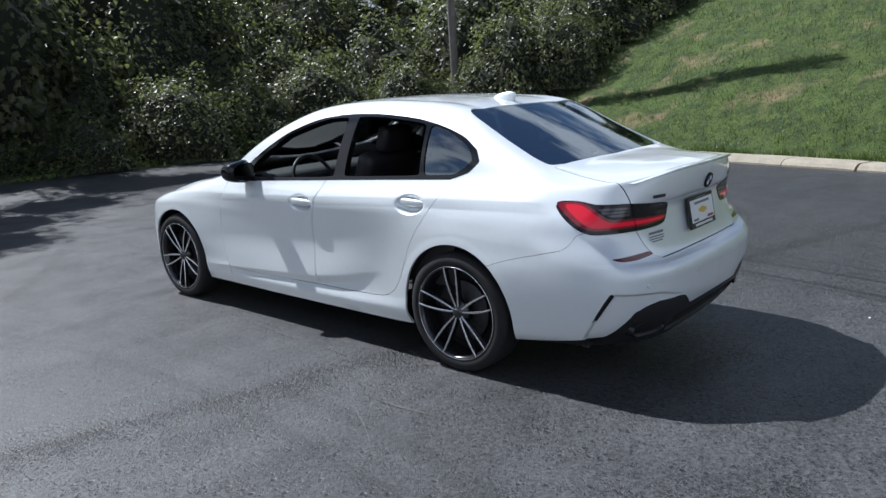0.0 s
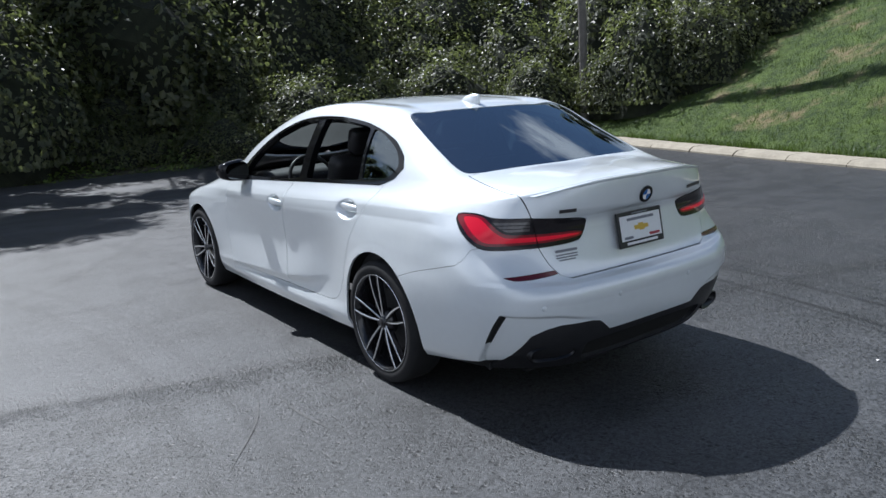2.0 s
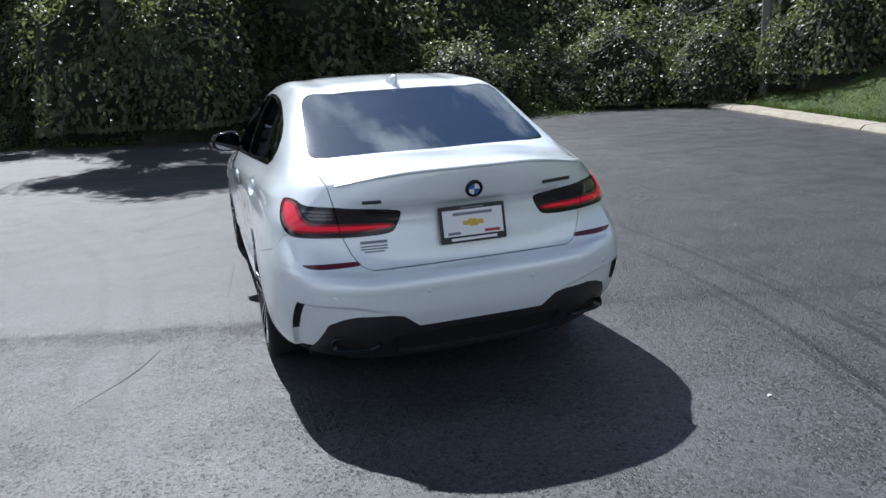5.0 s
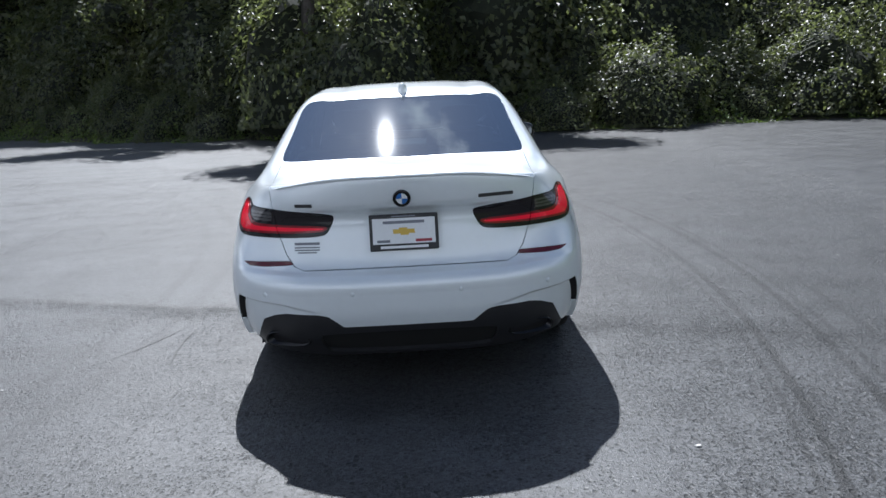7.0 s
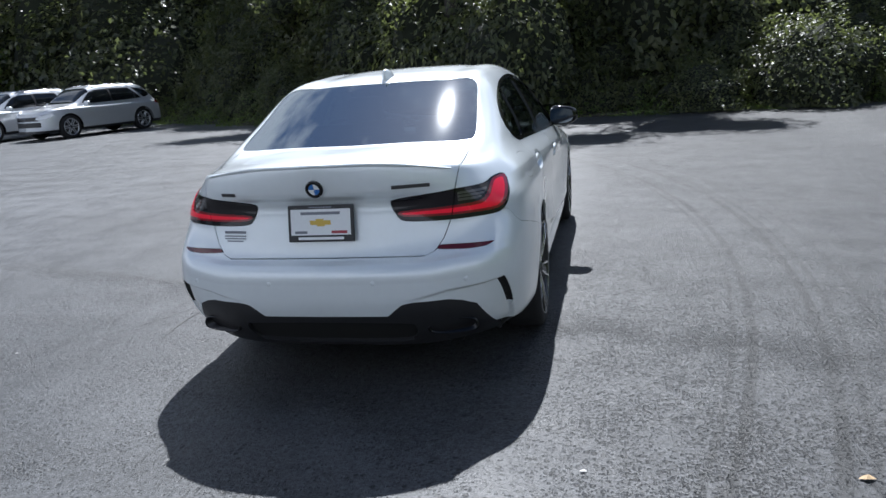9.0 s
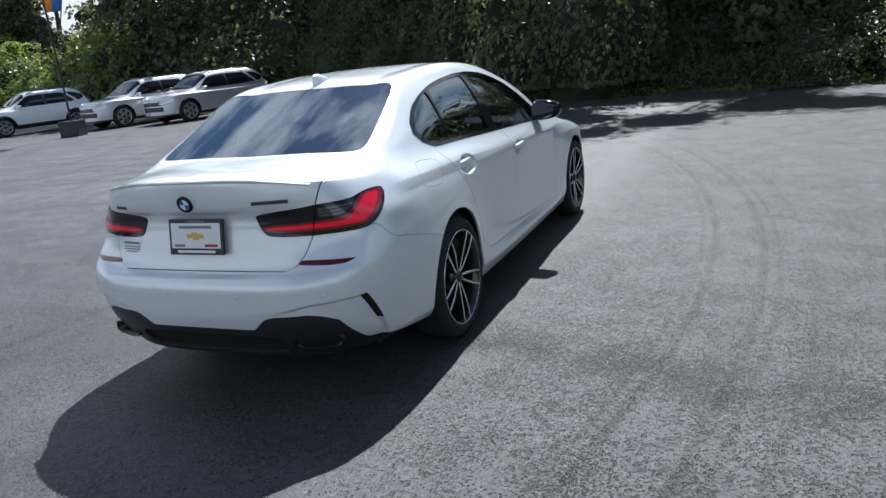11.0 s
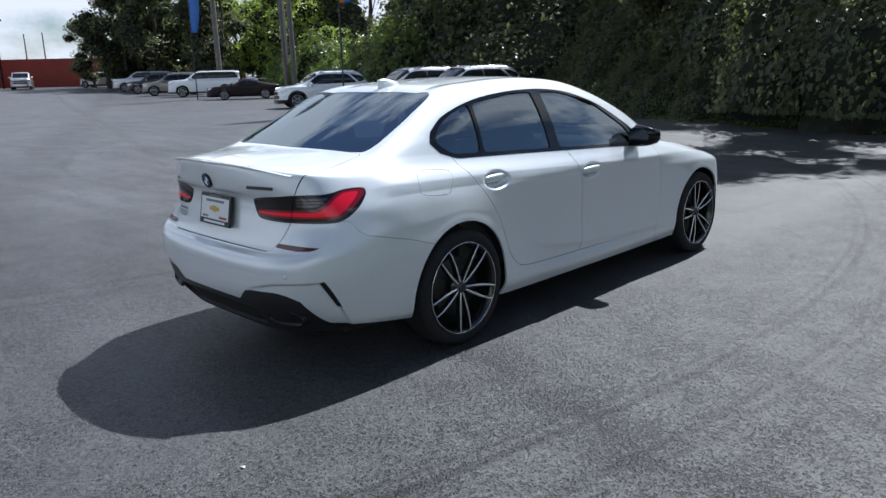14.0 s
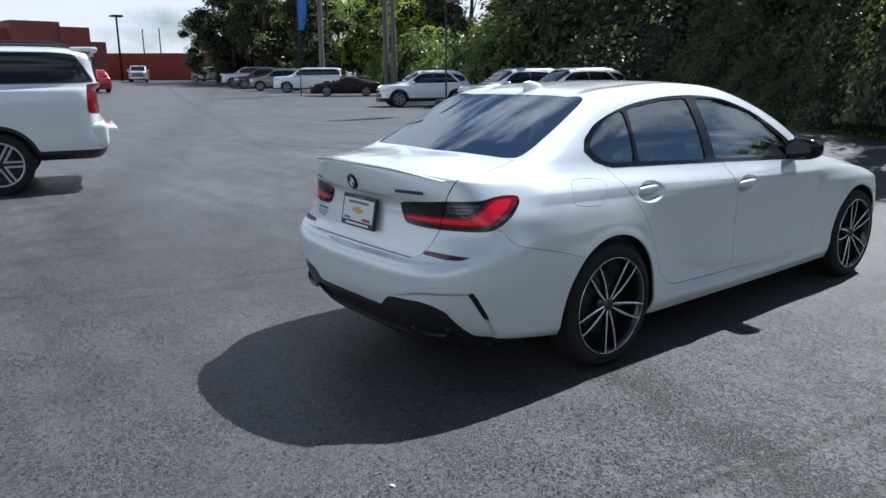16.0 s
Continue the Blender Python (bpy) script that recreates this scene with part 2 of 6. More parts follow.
def chaikin(poly, rounds=3):
    p = np.array(poly, float)
    for _ in range(rounds):
        q = np.roll(p, -1, 0)
        p = np.stack([0.75 * p + 0.25 * q, 0.25 * p + 0.75 * q], 1).reshape(-1, 2)
    return p


def cornered(poly, r=.02, rounds=2):
    """An outline with straight sides and small rounded corners."""
    q, out = np.array(poly, float), []
    for a, b, c in zip(np.roll(q, 1, 0), q, np.roll(q, -1, 0)):
        for e in (a, c):
            d = e - b
            n = np.linalg.norm(d)
            out.append(b + d / n * min(r, n * .45))
    return chaikin(out, rounds)


def signed(poly, a, b):
    """Signed distance (inside negative) of the points (a, b) from a closed outline."""
    best, inside = np.full(a.shape, 1e9), np.zeros(a.shape, bool)
    for (x0, y0), (x1, y1) in zip(poly, np.roll(poly, -1, 0)):
        dx, dy = x1 - x0, y1 - y0
        k = np.clip(((a - x0) * dx + (b - y0) * dy) / (dx * dx + dy * dy + 1e-12), 0, 1)
        best = np.minimum(best, (a - x0 - k * dx) ** 2 + (b - y0 - k * dy) ** 2)
        cross = ((y0 > b) != (y1 > b)) & (a < dx * (b - y0) / (dy + 1e-12) + x0)
        inside ^= cross
    return np.where(inside, -1, 1) * np.sqrt(best)


def cut(mesh, f):
    """The part of a triangle mesh (vertex rows, triangles) where f < 0, cut along f = 0."""
    V, T = mesh
    ins = f[T] < 0
    n = ins.sum(1)
    whole, one, two = T[n == 3], T[n == 1], T[n == 2]
    i1, i2 = ins[n == 1], ins[n == 2]
    r = np.arange(3)
    k1 = np.argmax(i1, 1) if len(one) else np.zeros(0, int)
    k2 = np.argmin(i2, 1) if len(two) else np.zeros(0, int)
    one = one[np.arange(len(one))[:, None], (k1[:, None] + r) % 3] if len(one) else one.reshape(0, 3)
    two = two[np.arange(len(two))[:, None], (k2[:, None] + r) % 3] if len(two) else two.reshape(0, 3)
    e = np.concatenate([one[:, [0, 1]], one[:, [0, 2]], two[:, [0, 1]], two[:, [0, 2]]])
    if len(e):
        e = np.sort(e, 1)
        uniq, back = np.unique(e, axis=0, return_inverse=True)
        back = back.reshape(-1)
        fa, fb = f[uniq[:, 0]], f[uniq[:, 1]]
        k = (fa / (fa - fb + 1e-15))[:, None]
        NV = V[uniq[:, 0]] * (1 - k) + V[uniq[:, 1]] * k
        W, idx, o = np.concatenate([V, NV]), back + len(V), len(one)
        ab, ac, tb, tc = idx[:o], idx[o:2 * o], idx[2 * o:2 * o + len(two)], idx[2 * o + len(two):]
        tris = np.concatenate([whole, np.stack([one[:, 0], ab, ac], 1), np.stack([tb, two[:, 1], two[:, 2]], 1), np.stack([tb, two[:, 2], tc], 1)])
    else:
        W, tris = V, whole
    used = np.unique(tris)
    remap = np.zeros(len(W), int)
    remap[used] = np.arange(len(used))
    return W[used], remap[tris]


def both(mesh):
    """A half mesh and its mirror image across x = 0."""
    V, T = mesh
    M = V.copy()
    M[:, 0] *= -1
    M[:, 3] *= -1
    return np.concatenate([V, M]), np.concatenate([T, T[:, ::-1] + len(V)])


def mirrored(mesh):
    V, T = mesh
    M = V.copy()
    M[:, 0] *= -1
    M[:, 3] *= -1
    return M, T[:, ::-1]


def sheet(name, mesh, mat, parent, label="", push=0.0, edge=0.012):
    """A pressed panel: the surface, moved out by push, with its edges turned in."""
    V, T = mesh
    P, N = V[:, :3] + V[:, 3:6] * push, V[:, 3:6]
    faces = T
    if edge:
        E = np.concatenate([T[:, [0, 1]], T[:, [1, 2]], T[:, [2, 0]]])
        key = np.sort(E, 1)
        _, first, cnt = np.unique(key, axis=0, return_index=True, return_counts=True)
        B = E[first[cnt == 1]]
        B = B[(np.abs(P[B[:, 0], 0]) > 1e-4) | (np.abs(P[B[:, 1], 0]) > 1e-4)]
        a, b = B[:, 0], B[:, 1]
        n0 = len(P)
        side = np.cross(P[b] - P[a], N[a])
        side /= np.linalg.norm(side, axis=1, keepdims=True) + 1e-9
        k = len(a)
        P = np.concatenate([P, P[a], P[b], P[a] - N[a] * edge, P[b] - N[b] * edge])
        N = np.concatenate([N, side, side, side, side])
        q = n0 + np.arange(k)
        faces = np.concatenate([T, np.stack([q + k, q, q + 2 * k], 1), np.stack([q + k, q + 2 * k, q + 3 * k], 1)])
    return link_mesh(name, P, faces, mat, parent, label, N)


def surface(levels, ns, nv, tail=0.0):
    """A smooth grid of points through level curves of stations; tail: the share of the samples that lies in the first quarter."""
    C = np.array(levels, float)
    step = np.linalg.norm(np.diff(C, axis=1), axis=2)
    ts = np.concatenate([[0], np.cumsum(step.mean(0))])
    tv = np.concatenate([[0], np.cumsum(np.linalg.norm(np.diff(C, axis=0), axis=2).mean(1) ** 0.7)])
    q = np.linspace(0, 1, ns)
    if tail:
        q = hermite(np.array([0, .24, 1.0]), np.array([0, tail, 1.0]), q)
    A = hermite(C.transpose(1, 0, 2), ts, q * ts[-1])
    G = hermite(A.transpose(1, 0, 2), tv, np.linspace(0, tv[-1], nv)).transpose(1, 0, 2)
    return G


def smooth_grid(G, rounds, length=0):
    for _ in range(length):
        H = G.copy()
        H[2:-2] += 0.25 * (G[1:-3] + G[3:-1] - 2 * G[2:-2])
        G = H
    for _ in range(rounds):
        H = G.copy()
        H[1:-1] += 0.25 * (G[:-2] + G[2:] - 2 * G[1:-1])
        K = H.copy()
        K[:, 1:-1] += 0.25 * (H[:, :-2] + H[:, 2:] - 2 * H[:, 1:-1])
        G = K
    return G


def grid_normals(G):
    du, dv = np.gradient(G, axis=0), np.gradient(G, axis=1)
    N = np.cross(du, dv)
    N /= np.linalg.norm(N, axis=2, keepdims=True) + 1e-12
    return N


def grid_tris(ns, nv, flip=False):
    i, j = np.meshgrid(np.arange(ns - 1), np.arange(nv - 1), indexing="ij")
    a, b, c, d = (i * nv + j).ravel(), ((i + 1) * nv + j).ravel(), ((i + 1) * nv + j + 1).ravel(), (i * nv + j + 1).ravel()
    T = np.concatenate([np.stack([a, b, c], 1), np.stack([a, c, d], 1)])
    return T[:, ::-1] if flip else T


# ---- the sedan: rear axle at the origin, nose towards +y ----
# Level curves from under the sill to the roof's middle; each runs from the tail's middle round the side to the nose's middle.
BODY = [
    [(0, -0.95, 0.23), (0.35, -0.94, 0.23), (0.6, -0.9, 0.235), (0.735, -0.8, 0.24), (0.79, -0.7, 0.24), (0.82, -0.58, 0.24), (0.84, -0.46, 0.235), (0.855, -0.2, 0.22), (0.86, 0.1, 0.21), (0.86, 0.55, 0.2), (0.865, 1.1, 0.2), (0.865, 1.6, 0.2), (0.86, 2.05, 0.2), (0.855, 2.45, 0.2), (0.855, 2.85, 0.2), (0.82, 3.2, 0.2), (0.6, 3.45, 0.2), (0, 3.58, 0.2)],
    [(0, -1.03, 0.33), (0.35, -1.02, 0.33), (0.6, -0.975, 0.325), (0.745, -0.88, 0.32), (0.82, -0.77, 0.315), (0.865, -0.63, 0.31), (0.885, -0.46, 0.3), (0.893, -0.2, 0.29), (0.893, 0.1, 0.28), (0.892, 0.55, 0.275), (0.892, 1.1, 0.27), (0.892, 1.6, 0.27), (0.89, 2.05, 0.27), (0.888, 2.45, 0.28), (0.888, 2.85, 0.29), (0.851, 3.255, 0.3), (0.635, 3.505, 0.3), (0, 3.62, 0.3)],
    [(0, -1.07, 0.42), (0.35, -1.06, 0.42), (0.6, -1.02, 0.42), (0.755, -0.925, 0.415), (0.84, -0.8, 0.41), (0.885, -0.65, 0.405), (0.905, -0.46, 0.4), (0.912, -0.2, 0.4), (0.908, 0.1, 0.39), (0.88, 0.55, 0.355), (0.872, 1.1, 0.345), (0.872, 1.6, 0.345), (0.874, 2.05, 0.35), (0.89, 2.45, 0.38), (0.895, 2.85, 0.4), (0.861, 3.255, 0.41), (0.645, 3.515, 0.41), (0, 3.635, 0.41)],
    [(0, -1.085, 0.52), (0.35, -1.075, 0.52), (0.6, -1.035, 0.525), (0.765, -0.945, 0.53), (0.852, -0.82, 0.53), (0.895, -0.66, 0.525), (0.914, -0.46, 0.52), (0.92, -0.2, 0.51), (0.915, 0.1, 0.5), (0.876, 0.55, 0.46), (0.866, 1.1, 0.45), (0.866, 1.6, 0.45), (0.876, 2.05, 0.46), (0.898, 2.45, 0.49), (0.902, 2.85, 0.52), (0.868, 3.255, 0.52), (0.645, 3.525, 0.52), (0, 3.64, 0.52)],
    [(0, -1.075, 0.62), (0.35, -1.065, 0.62), (0.6, -1.025, 0.625), (0.765, -0.937, 0.63), (0.85, -0.81, 0.63), (0.893, -0.65, 0.63), (0.914, -0.46, 0.63), (0.92, -0.2, 0.63), (0.917, 0.1, 0.63), (0.876, 0.55, 0.59), (0.87, 1.1, 0.57), (0.87, 1.6, 0.57), (0.88, 2.05, 0.59), (0.9, 2.45, 0.62), (0.905, 2.85, 0.63), (0.866, 3.255, 0.63), (0.635, 3.515, 0.62), (0, 3.63, 0.6)],
    [(0, -1, 0.68), (0.35, -0.99, 0.682), (0.6, -0.955, 0.69), (0.777, -0.885, 0.7), (0.847, -0.775, 0.705), (0.885, -0.635, 0.71), (0.902, -0.46, 0.71), (0.91, -0.2, 0.71), (0.908, 0.1, 0.72), (0.882, 0.55, 0.7), (0.879, 1.1, 0.69), (0.879, 1.6, 0.69), (0.884, 2.05, 0.7), (0.896, 2.45, 0.72), (0.898, 2.85, 0.73), (0.856, 3.255, 0.695), (0.615, 3.505, 0.675), (0, 3.61, 0.66)],
    [(0, -0.972, 0.79), (0.35, -0.957, 0.79), (0.6, -0.905, 0.795), (0.765, -0.815, 0.8), (0.83, -0.725, 0.8), (0.868, -0.6, 0.8), (0.888, -0.46, 0.8), (0.896, -0.2, 0.8), (0.896, 0.1, 0.8), (0.889, 0.55, 0.8), (0.889, 1.1, 0.79), (0.889, 1.6, 0.78), (0.889, 2.05, 0.78), (0.89, 2.45, 0.79), (0.885, 2.85, 0.788), (0.836, 3.255, 0.748), (0.585, 3.485, 0.715), (0, 3.58, 0.7)],
    [(0, -0.96, 0.9), (0.35, -0.945, 0.9), (0.605, -0.895, 0.89), (0.75, -0.8, 0.885), (0.812, -0.695, 0.883), (0.85, -0.575, 0.884), (0.867, -0.46, 0.885), (0.877, -0.2, 0.885), (0.876, 0.1, 0.88), (0.889, 0.55, 0.88), (0.894, 1.1, 0.868), (0.894, 1.6, 0.862), (0.888, 2.05, 0.862), (0.865, 2.45, 0.865), (0.845, 2.85, 0.842), (0.78, 3.22, 0.783), (0.53, 3.43, 0.745), (0, 3.54, 0.716)],
    [(0, -1.012, 0.965), (0.35, -0.988, 0.96), (0.605, -0.895, 0.955), (0.725, -0.775, 0.955), (0.775, -0.66, 0.958), (0.805, -0.56, 0.962), (0.828, -0.46, 0.965), (0.842, -0.2, 0.965), (0.845, 0.1, 0.96), (0.863, 0.55, 0.94), (0.874, 1.1, 0.925), (0.874, 1.6, 0.92), (0.862, 2.05, 0.915), (0.835, 2.45, 0.906), (0.8, 2.85, 0.857), (0.73, 3.2, 0.797), (0.48, 3.38, 0.762), (0, 3.49, 0.732)],
    [(0, -1.035, 1.085), (0.35, -0.99, 1.075), (0.605, -0.87, 1.046), (0.69, -0.735, 1.032), (0.73, -0.63, 1.03), (0.752, -0.54, 1.034), (0.765, -0.46, 1.038), (0.785, -0.2, 1.046), (0.79, 0.1, 1.043), (0.812, 0.55, 1.025), (0.835, 1.1, 1), (0.845, 1.6, 0.977), (0.838, 2.05, 0.957), (0.8, 2.45, 0.935), (0.75, 2.85, 0.878), (0.66, 3.2, 0.812), (0.42, 3.32, 0.775), (0, 3.42, 0.76)],
    [(0, -1, 1.098), (0.35, -0.955, 1.088), (0.59, -0.83, 1.06), (0.648, -0.735, 1.05), (0.68, -0.645, 1.05), (0.7, -0.55, 1.062), (0.715, -0.455, 1.083), (0.722, -0.2, 1.15), (0.728, 0.1, 1.195), (0.735, 0.55, 1.205), (0.757, 1.1, 1.19), (0.777, 1.6, 1.14), (0.79, 2.05, 1.04), (0.765, 2.42, 0.955), (0.7, 2.83, 0.9), (0.6, 3.17, 0.828), (0.36, 3.27, 0.805), (0, 3.36, 0.79)],
    [(0, -0.92, 1.11), (0.31, -0.87, 1.103), (0.54, -0.74, 1.082), (0.58, -0.665, 1.084), (0.605, -0.6, 1.09), (0.625, -0.53, 1.103), (0.642, -0.46, 1.119), (0.622, -0.19, 1.238), (0.6, 0.1, 1.372), (0.602, 0.55, 1.418), (0.605, 1.08, 1.42), (0.628, 1.55, 1.355), (0.7, 2, 1.18), (0.7, 2.38, 0.975), (0.6, 2.8, 0.915), (0.5, 3.13, 0.848), (0.28, 3.2, 0.825), (0, 3.28, 0.81)],
    [(0, -0.8, 1.116), (0.18, -0.74, 1.115), (0.32, -0.62, 1.115), (0.335, -0.57, 1.116), (0.35, -0.52, 1.118), (0.356, -0.48, 1.127), (0.36, -0.44, 1.138), (0.36, -0.17, 1.264), (0.37, 0.14, 1.405), (0.37, 0.55, 1.462), (0.375, 1.08, 1.474), (0.38, 1.52, 1.43), (0.42, 1.93, 1.285), (0.42, 2.32, 1.04), (0.35, 2.75, 0.937), (0.3, 3.05, 0.868), (0.15, 3.12, 0.852), (0, 3.2, 0.841)],
    [(0, -0.68, 1.117), (0, -0.62, 1.117), (0, -0.54, 1.117), (0, -0.515, 1.118), (0, -0.49, 1.121), (0, -0.455, 1.134), (0, -0.42, 1.148), (0, -0.15, 1.275), (0, 0.16, 1.415), (0, 0.55, 1.474), (0, 1.08, 1.487), (0, 1.5, 1.448), (0, 1.88, 1.315), (0, 2.25, 1.07), (0, 2.7, 0.949), (0, 3, 0.885), (0, 3.05, 0.878), (0, 3.12, 0.872)],
]
WHEEL_R, WHEEL_BASE = 0.335, 2.851
ARCH_R = (0.384, 0.374)
CREASE_Y, CREASE_Z = [0.6, 0.9, 1.2, 1.7, 2.35], [0.490, 0.425, 0.385, 0.356, 0.330]


def ramp(a, lo, hi):
    k = np.clip((a - lo) / (hi - lo), 0, 1)
    return k * k * (3 - 2 * k)


def sedan_surface(ns=440, nv=330):
    G = smooth_grid(surface(BODY, ns, nv, 0.42), 5, ns * 26 // 440)
    N = grid_normals(G)
    if N[ns // 2, nv // 4, 0] < 0:
        N = -N
    x, y, z = G[..., 0], G[..., 1], G[..., 2]
    rear, flank = ramp(-y, 0.62, 0.74), (x > 0.6)

    def fold(line, below, above):
        """1 on a line of heights, falling off to nothing below and above it."""
        d = z - line
        return np.where(d < 0, np.clip(1 + d / below, 0, 1), np.clip(1 - d / above, 0, 1))

    # scoops behind the two handles
    dent = np.zeros_like(x)
    for hy, hz in ((0.325, 0.908), (1.275, 0.860)):
        d = np.sqrt(((y - hy) / 0.112) ** 2 + ((z - hz) / 0.056) ** 2)
        dent += 0.038 * (1 - ramp(d, 0.55, 1.0)) * flank
    # hollow of the bumper between the corner slot and the diffuser
    top = np.interp(x, [0.40, 0.58, 0.80], [0.490, 0.530, 0.548])
    side = np.interp(z, [0.30, 0.391, 0.547], [-0.745, -0.800, -0.892])
    dent += 0.022 * (1 - ramp(z, top - 0.014, top + 0.002)) * ramp(side - y, 0.0, 0.012) * ramp(x, 0.36, 0.66) * rear
    # edge of the bumper's ledge under the boot
    dent -= 0.011 * fold(np.interp(x, [0, 0.5, 0.78, 0.86], [0.640, 0.645, 0.668, 0.672]), 0.075, 0.020) * ramp(-y, 0.74, 0.90) * (1 - 0.8 * ramp(x, 0.60, 0.80))
    # fold across the boot above the plate
    dent += 0.009 * fold(np.interp(x, [0, 0.32, 0.6], [0.925, 0.925, 0.945]), 0.05, 0.045) * rear * (1 - ramp(x, 0.42, 0.60))
    # crease along the lower doors: the panel flares out above it and is cut back under it
    crease = np.interp(y, CREASE_Y, CREASE_Z)
    along_door = ramp(y, 0.52, 1.05) * (1 - 0.7 * ramp(y, 2.05, 2.45)) * flank
    dent -= 0.024 * np.where(z > crease, 1 - ramp(z, crease, crease + 0.25), 1 - ramp(crease - z, -0.006, 0.050)) * along_door
    # shoulder line from the tail lamp through the handles to the wing
    dent -= 0.0085 * fold(np.interp(y, [-0.7, -0.4, 0.3, 1.3, 2.3, 2.9], [0.957, 0.965, 0.945, 0.902, 0.868, 0.850]), 0.050, 0.13) * ramp(y, -0.62, -0.40) * (1 - 0.8 * ramp(y, 1.6, 2.9)) * flank
    # haunch over the rear wheel and the rolled lips of the arches
    dent -= 0.0025 * fold(np.interp(y, [-0.75, 0.0, 0.5], [0.735, 0.780, 0.70]), 0.14, 0.10) * ramp(y, -0.80, -0.35) * (1 - ramp(y, 0.25, 0.62)) * flank
    for wy, r in zip((0, WHEEL_BASE), ARCH_R):
        d = np.hypot(y - wy, z - WHEEL_R)
        dent -= 0.0022 * (1 - ramp(d, r + 0.010, r + 0.050)) * ramp(z, 0.34, 0.60) * flank
    G = G - N * dent[..., None]
    G[0, :, 0] = 0
    G[-1, :, 0] = 0
    G[:, -1, 0] = 0
    N = grid_normals(G)
    flip = N[ns // 2, nv // 4, 0] < 0
    if flip:
        N = -N
    for edge in (N[0], N[-1], N[:, -1]):
        edge[..., 0] = 0
        edge /= np.linalg.norm(edge, axis=-1, keepdims=True) + 1e-9
    lvl = int(np.argmin(np.abs(G[ns // 2, :, 2] - 0.86)))
    u = np.concatenate([[0], np.cumsum(np.linalg.norm(np.diff(G[:, lvl], axis=0), axis=1))])
    V = np.concatenate([G, N, np.repeat(u[:, None, None], nv, 1)], -1).reshape(-1, 7)
    return V, grid_tris(ns, nv, flip)


LAMP = cornered([(.311, .923), (.613, .953), (.805, .955), (.845, .974), (.968, .977), (1.000, .964), (.984, .935), (.924, .868), (.864, .827), (.80, .820), (.592, .817), (.362, .821)], .022)
LAMP_L = cornered([(.345, .869), (.60, .880), (.735, .884), (.783, .912), (.815, .945), (.848, .967), (.968, .970), (.990, .960), (.955, .928), (.888, .862), (.845, .842), (.80, .838), (.60, .838), (.368, .840)], .016)
LAMP_BARS = cornered([(.625, .942), (.80, .944), (.770, .915), (.735, .897), (.625, .892)], .008)
DLO = cornered([(2.06, .958), (1.6, .985), (1.06, 1.010), (.55, 1.032), (.16, 1.047), (.025, 1.052), (-.078, 1.125), (-.086, 1.165), (-.01, 1.238), (.14, 1.307), (.40, 1.368), (.72, 1.400), (1.03, 1.404), (1.32, 1.376), (1.62, 1.284), (1.90, 1.12), (2.07, .99)], .06)
REAR_DOOR = chaikin([(.03, 1.09), (.06, 1.03), (.15, .93), (.245, .80), (.33, .67), (.385, .55), (.43, .45), (.49, .38), (.56, .345), (.75, .336), (1.165, .330), (1.17, .335), (1.185, .45), (1.19, .7), (1.145, .86), (1.09, .96), (1.04, 1.04), (1.0, 1.2), (.98, 1.2), (.1, 1.2)], 2)
FRONT_DOOR = chaikin([(1.175, .330), (1.5, .326), (2.10, .325), (2.165, .35), (2.20, .45), (2.235, .65), (2.19, .86), (2.13, .965), (1.95, 1.15), (1.02, 1.2), (1.01, 1.2), (1.05, 1.04), (1.10, .96), (1.155, .86), (1.20, .7), (1.195, .45), (1.18, .335)], 2)


LAMP_TUBE = cornered([(.362, .860), (.60, .869), (.742, .871), (.795, .902), (.830, .938), (.862, .958), (.945, .960), (.925, .932), (.872, .876), (.835, .853), (.80, .850), (.60, .849), (.378, .850)], .012)


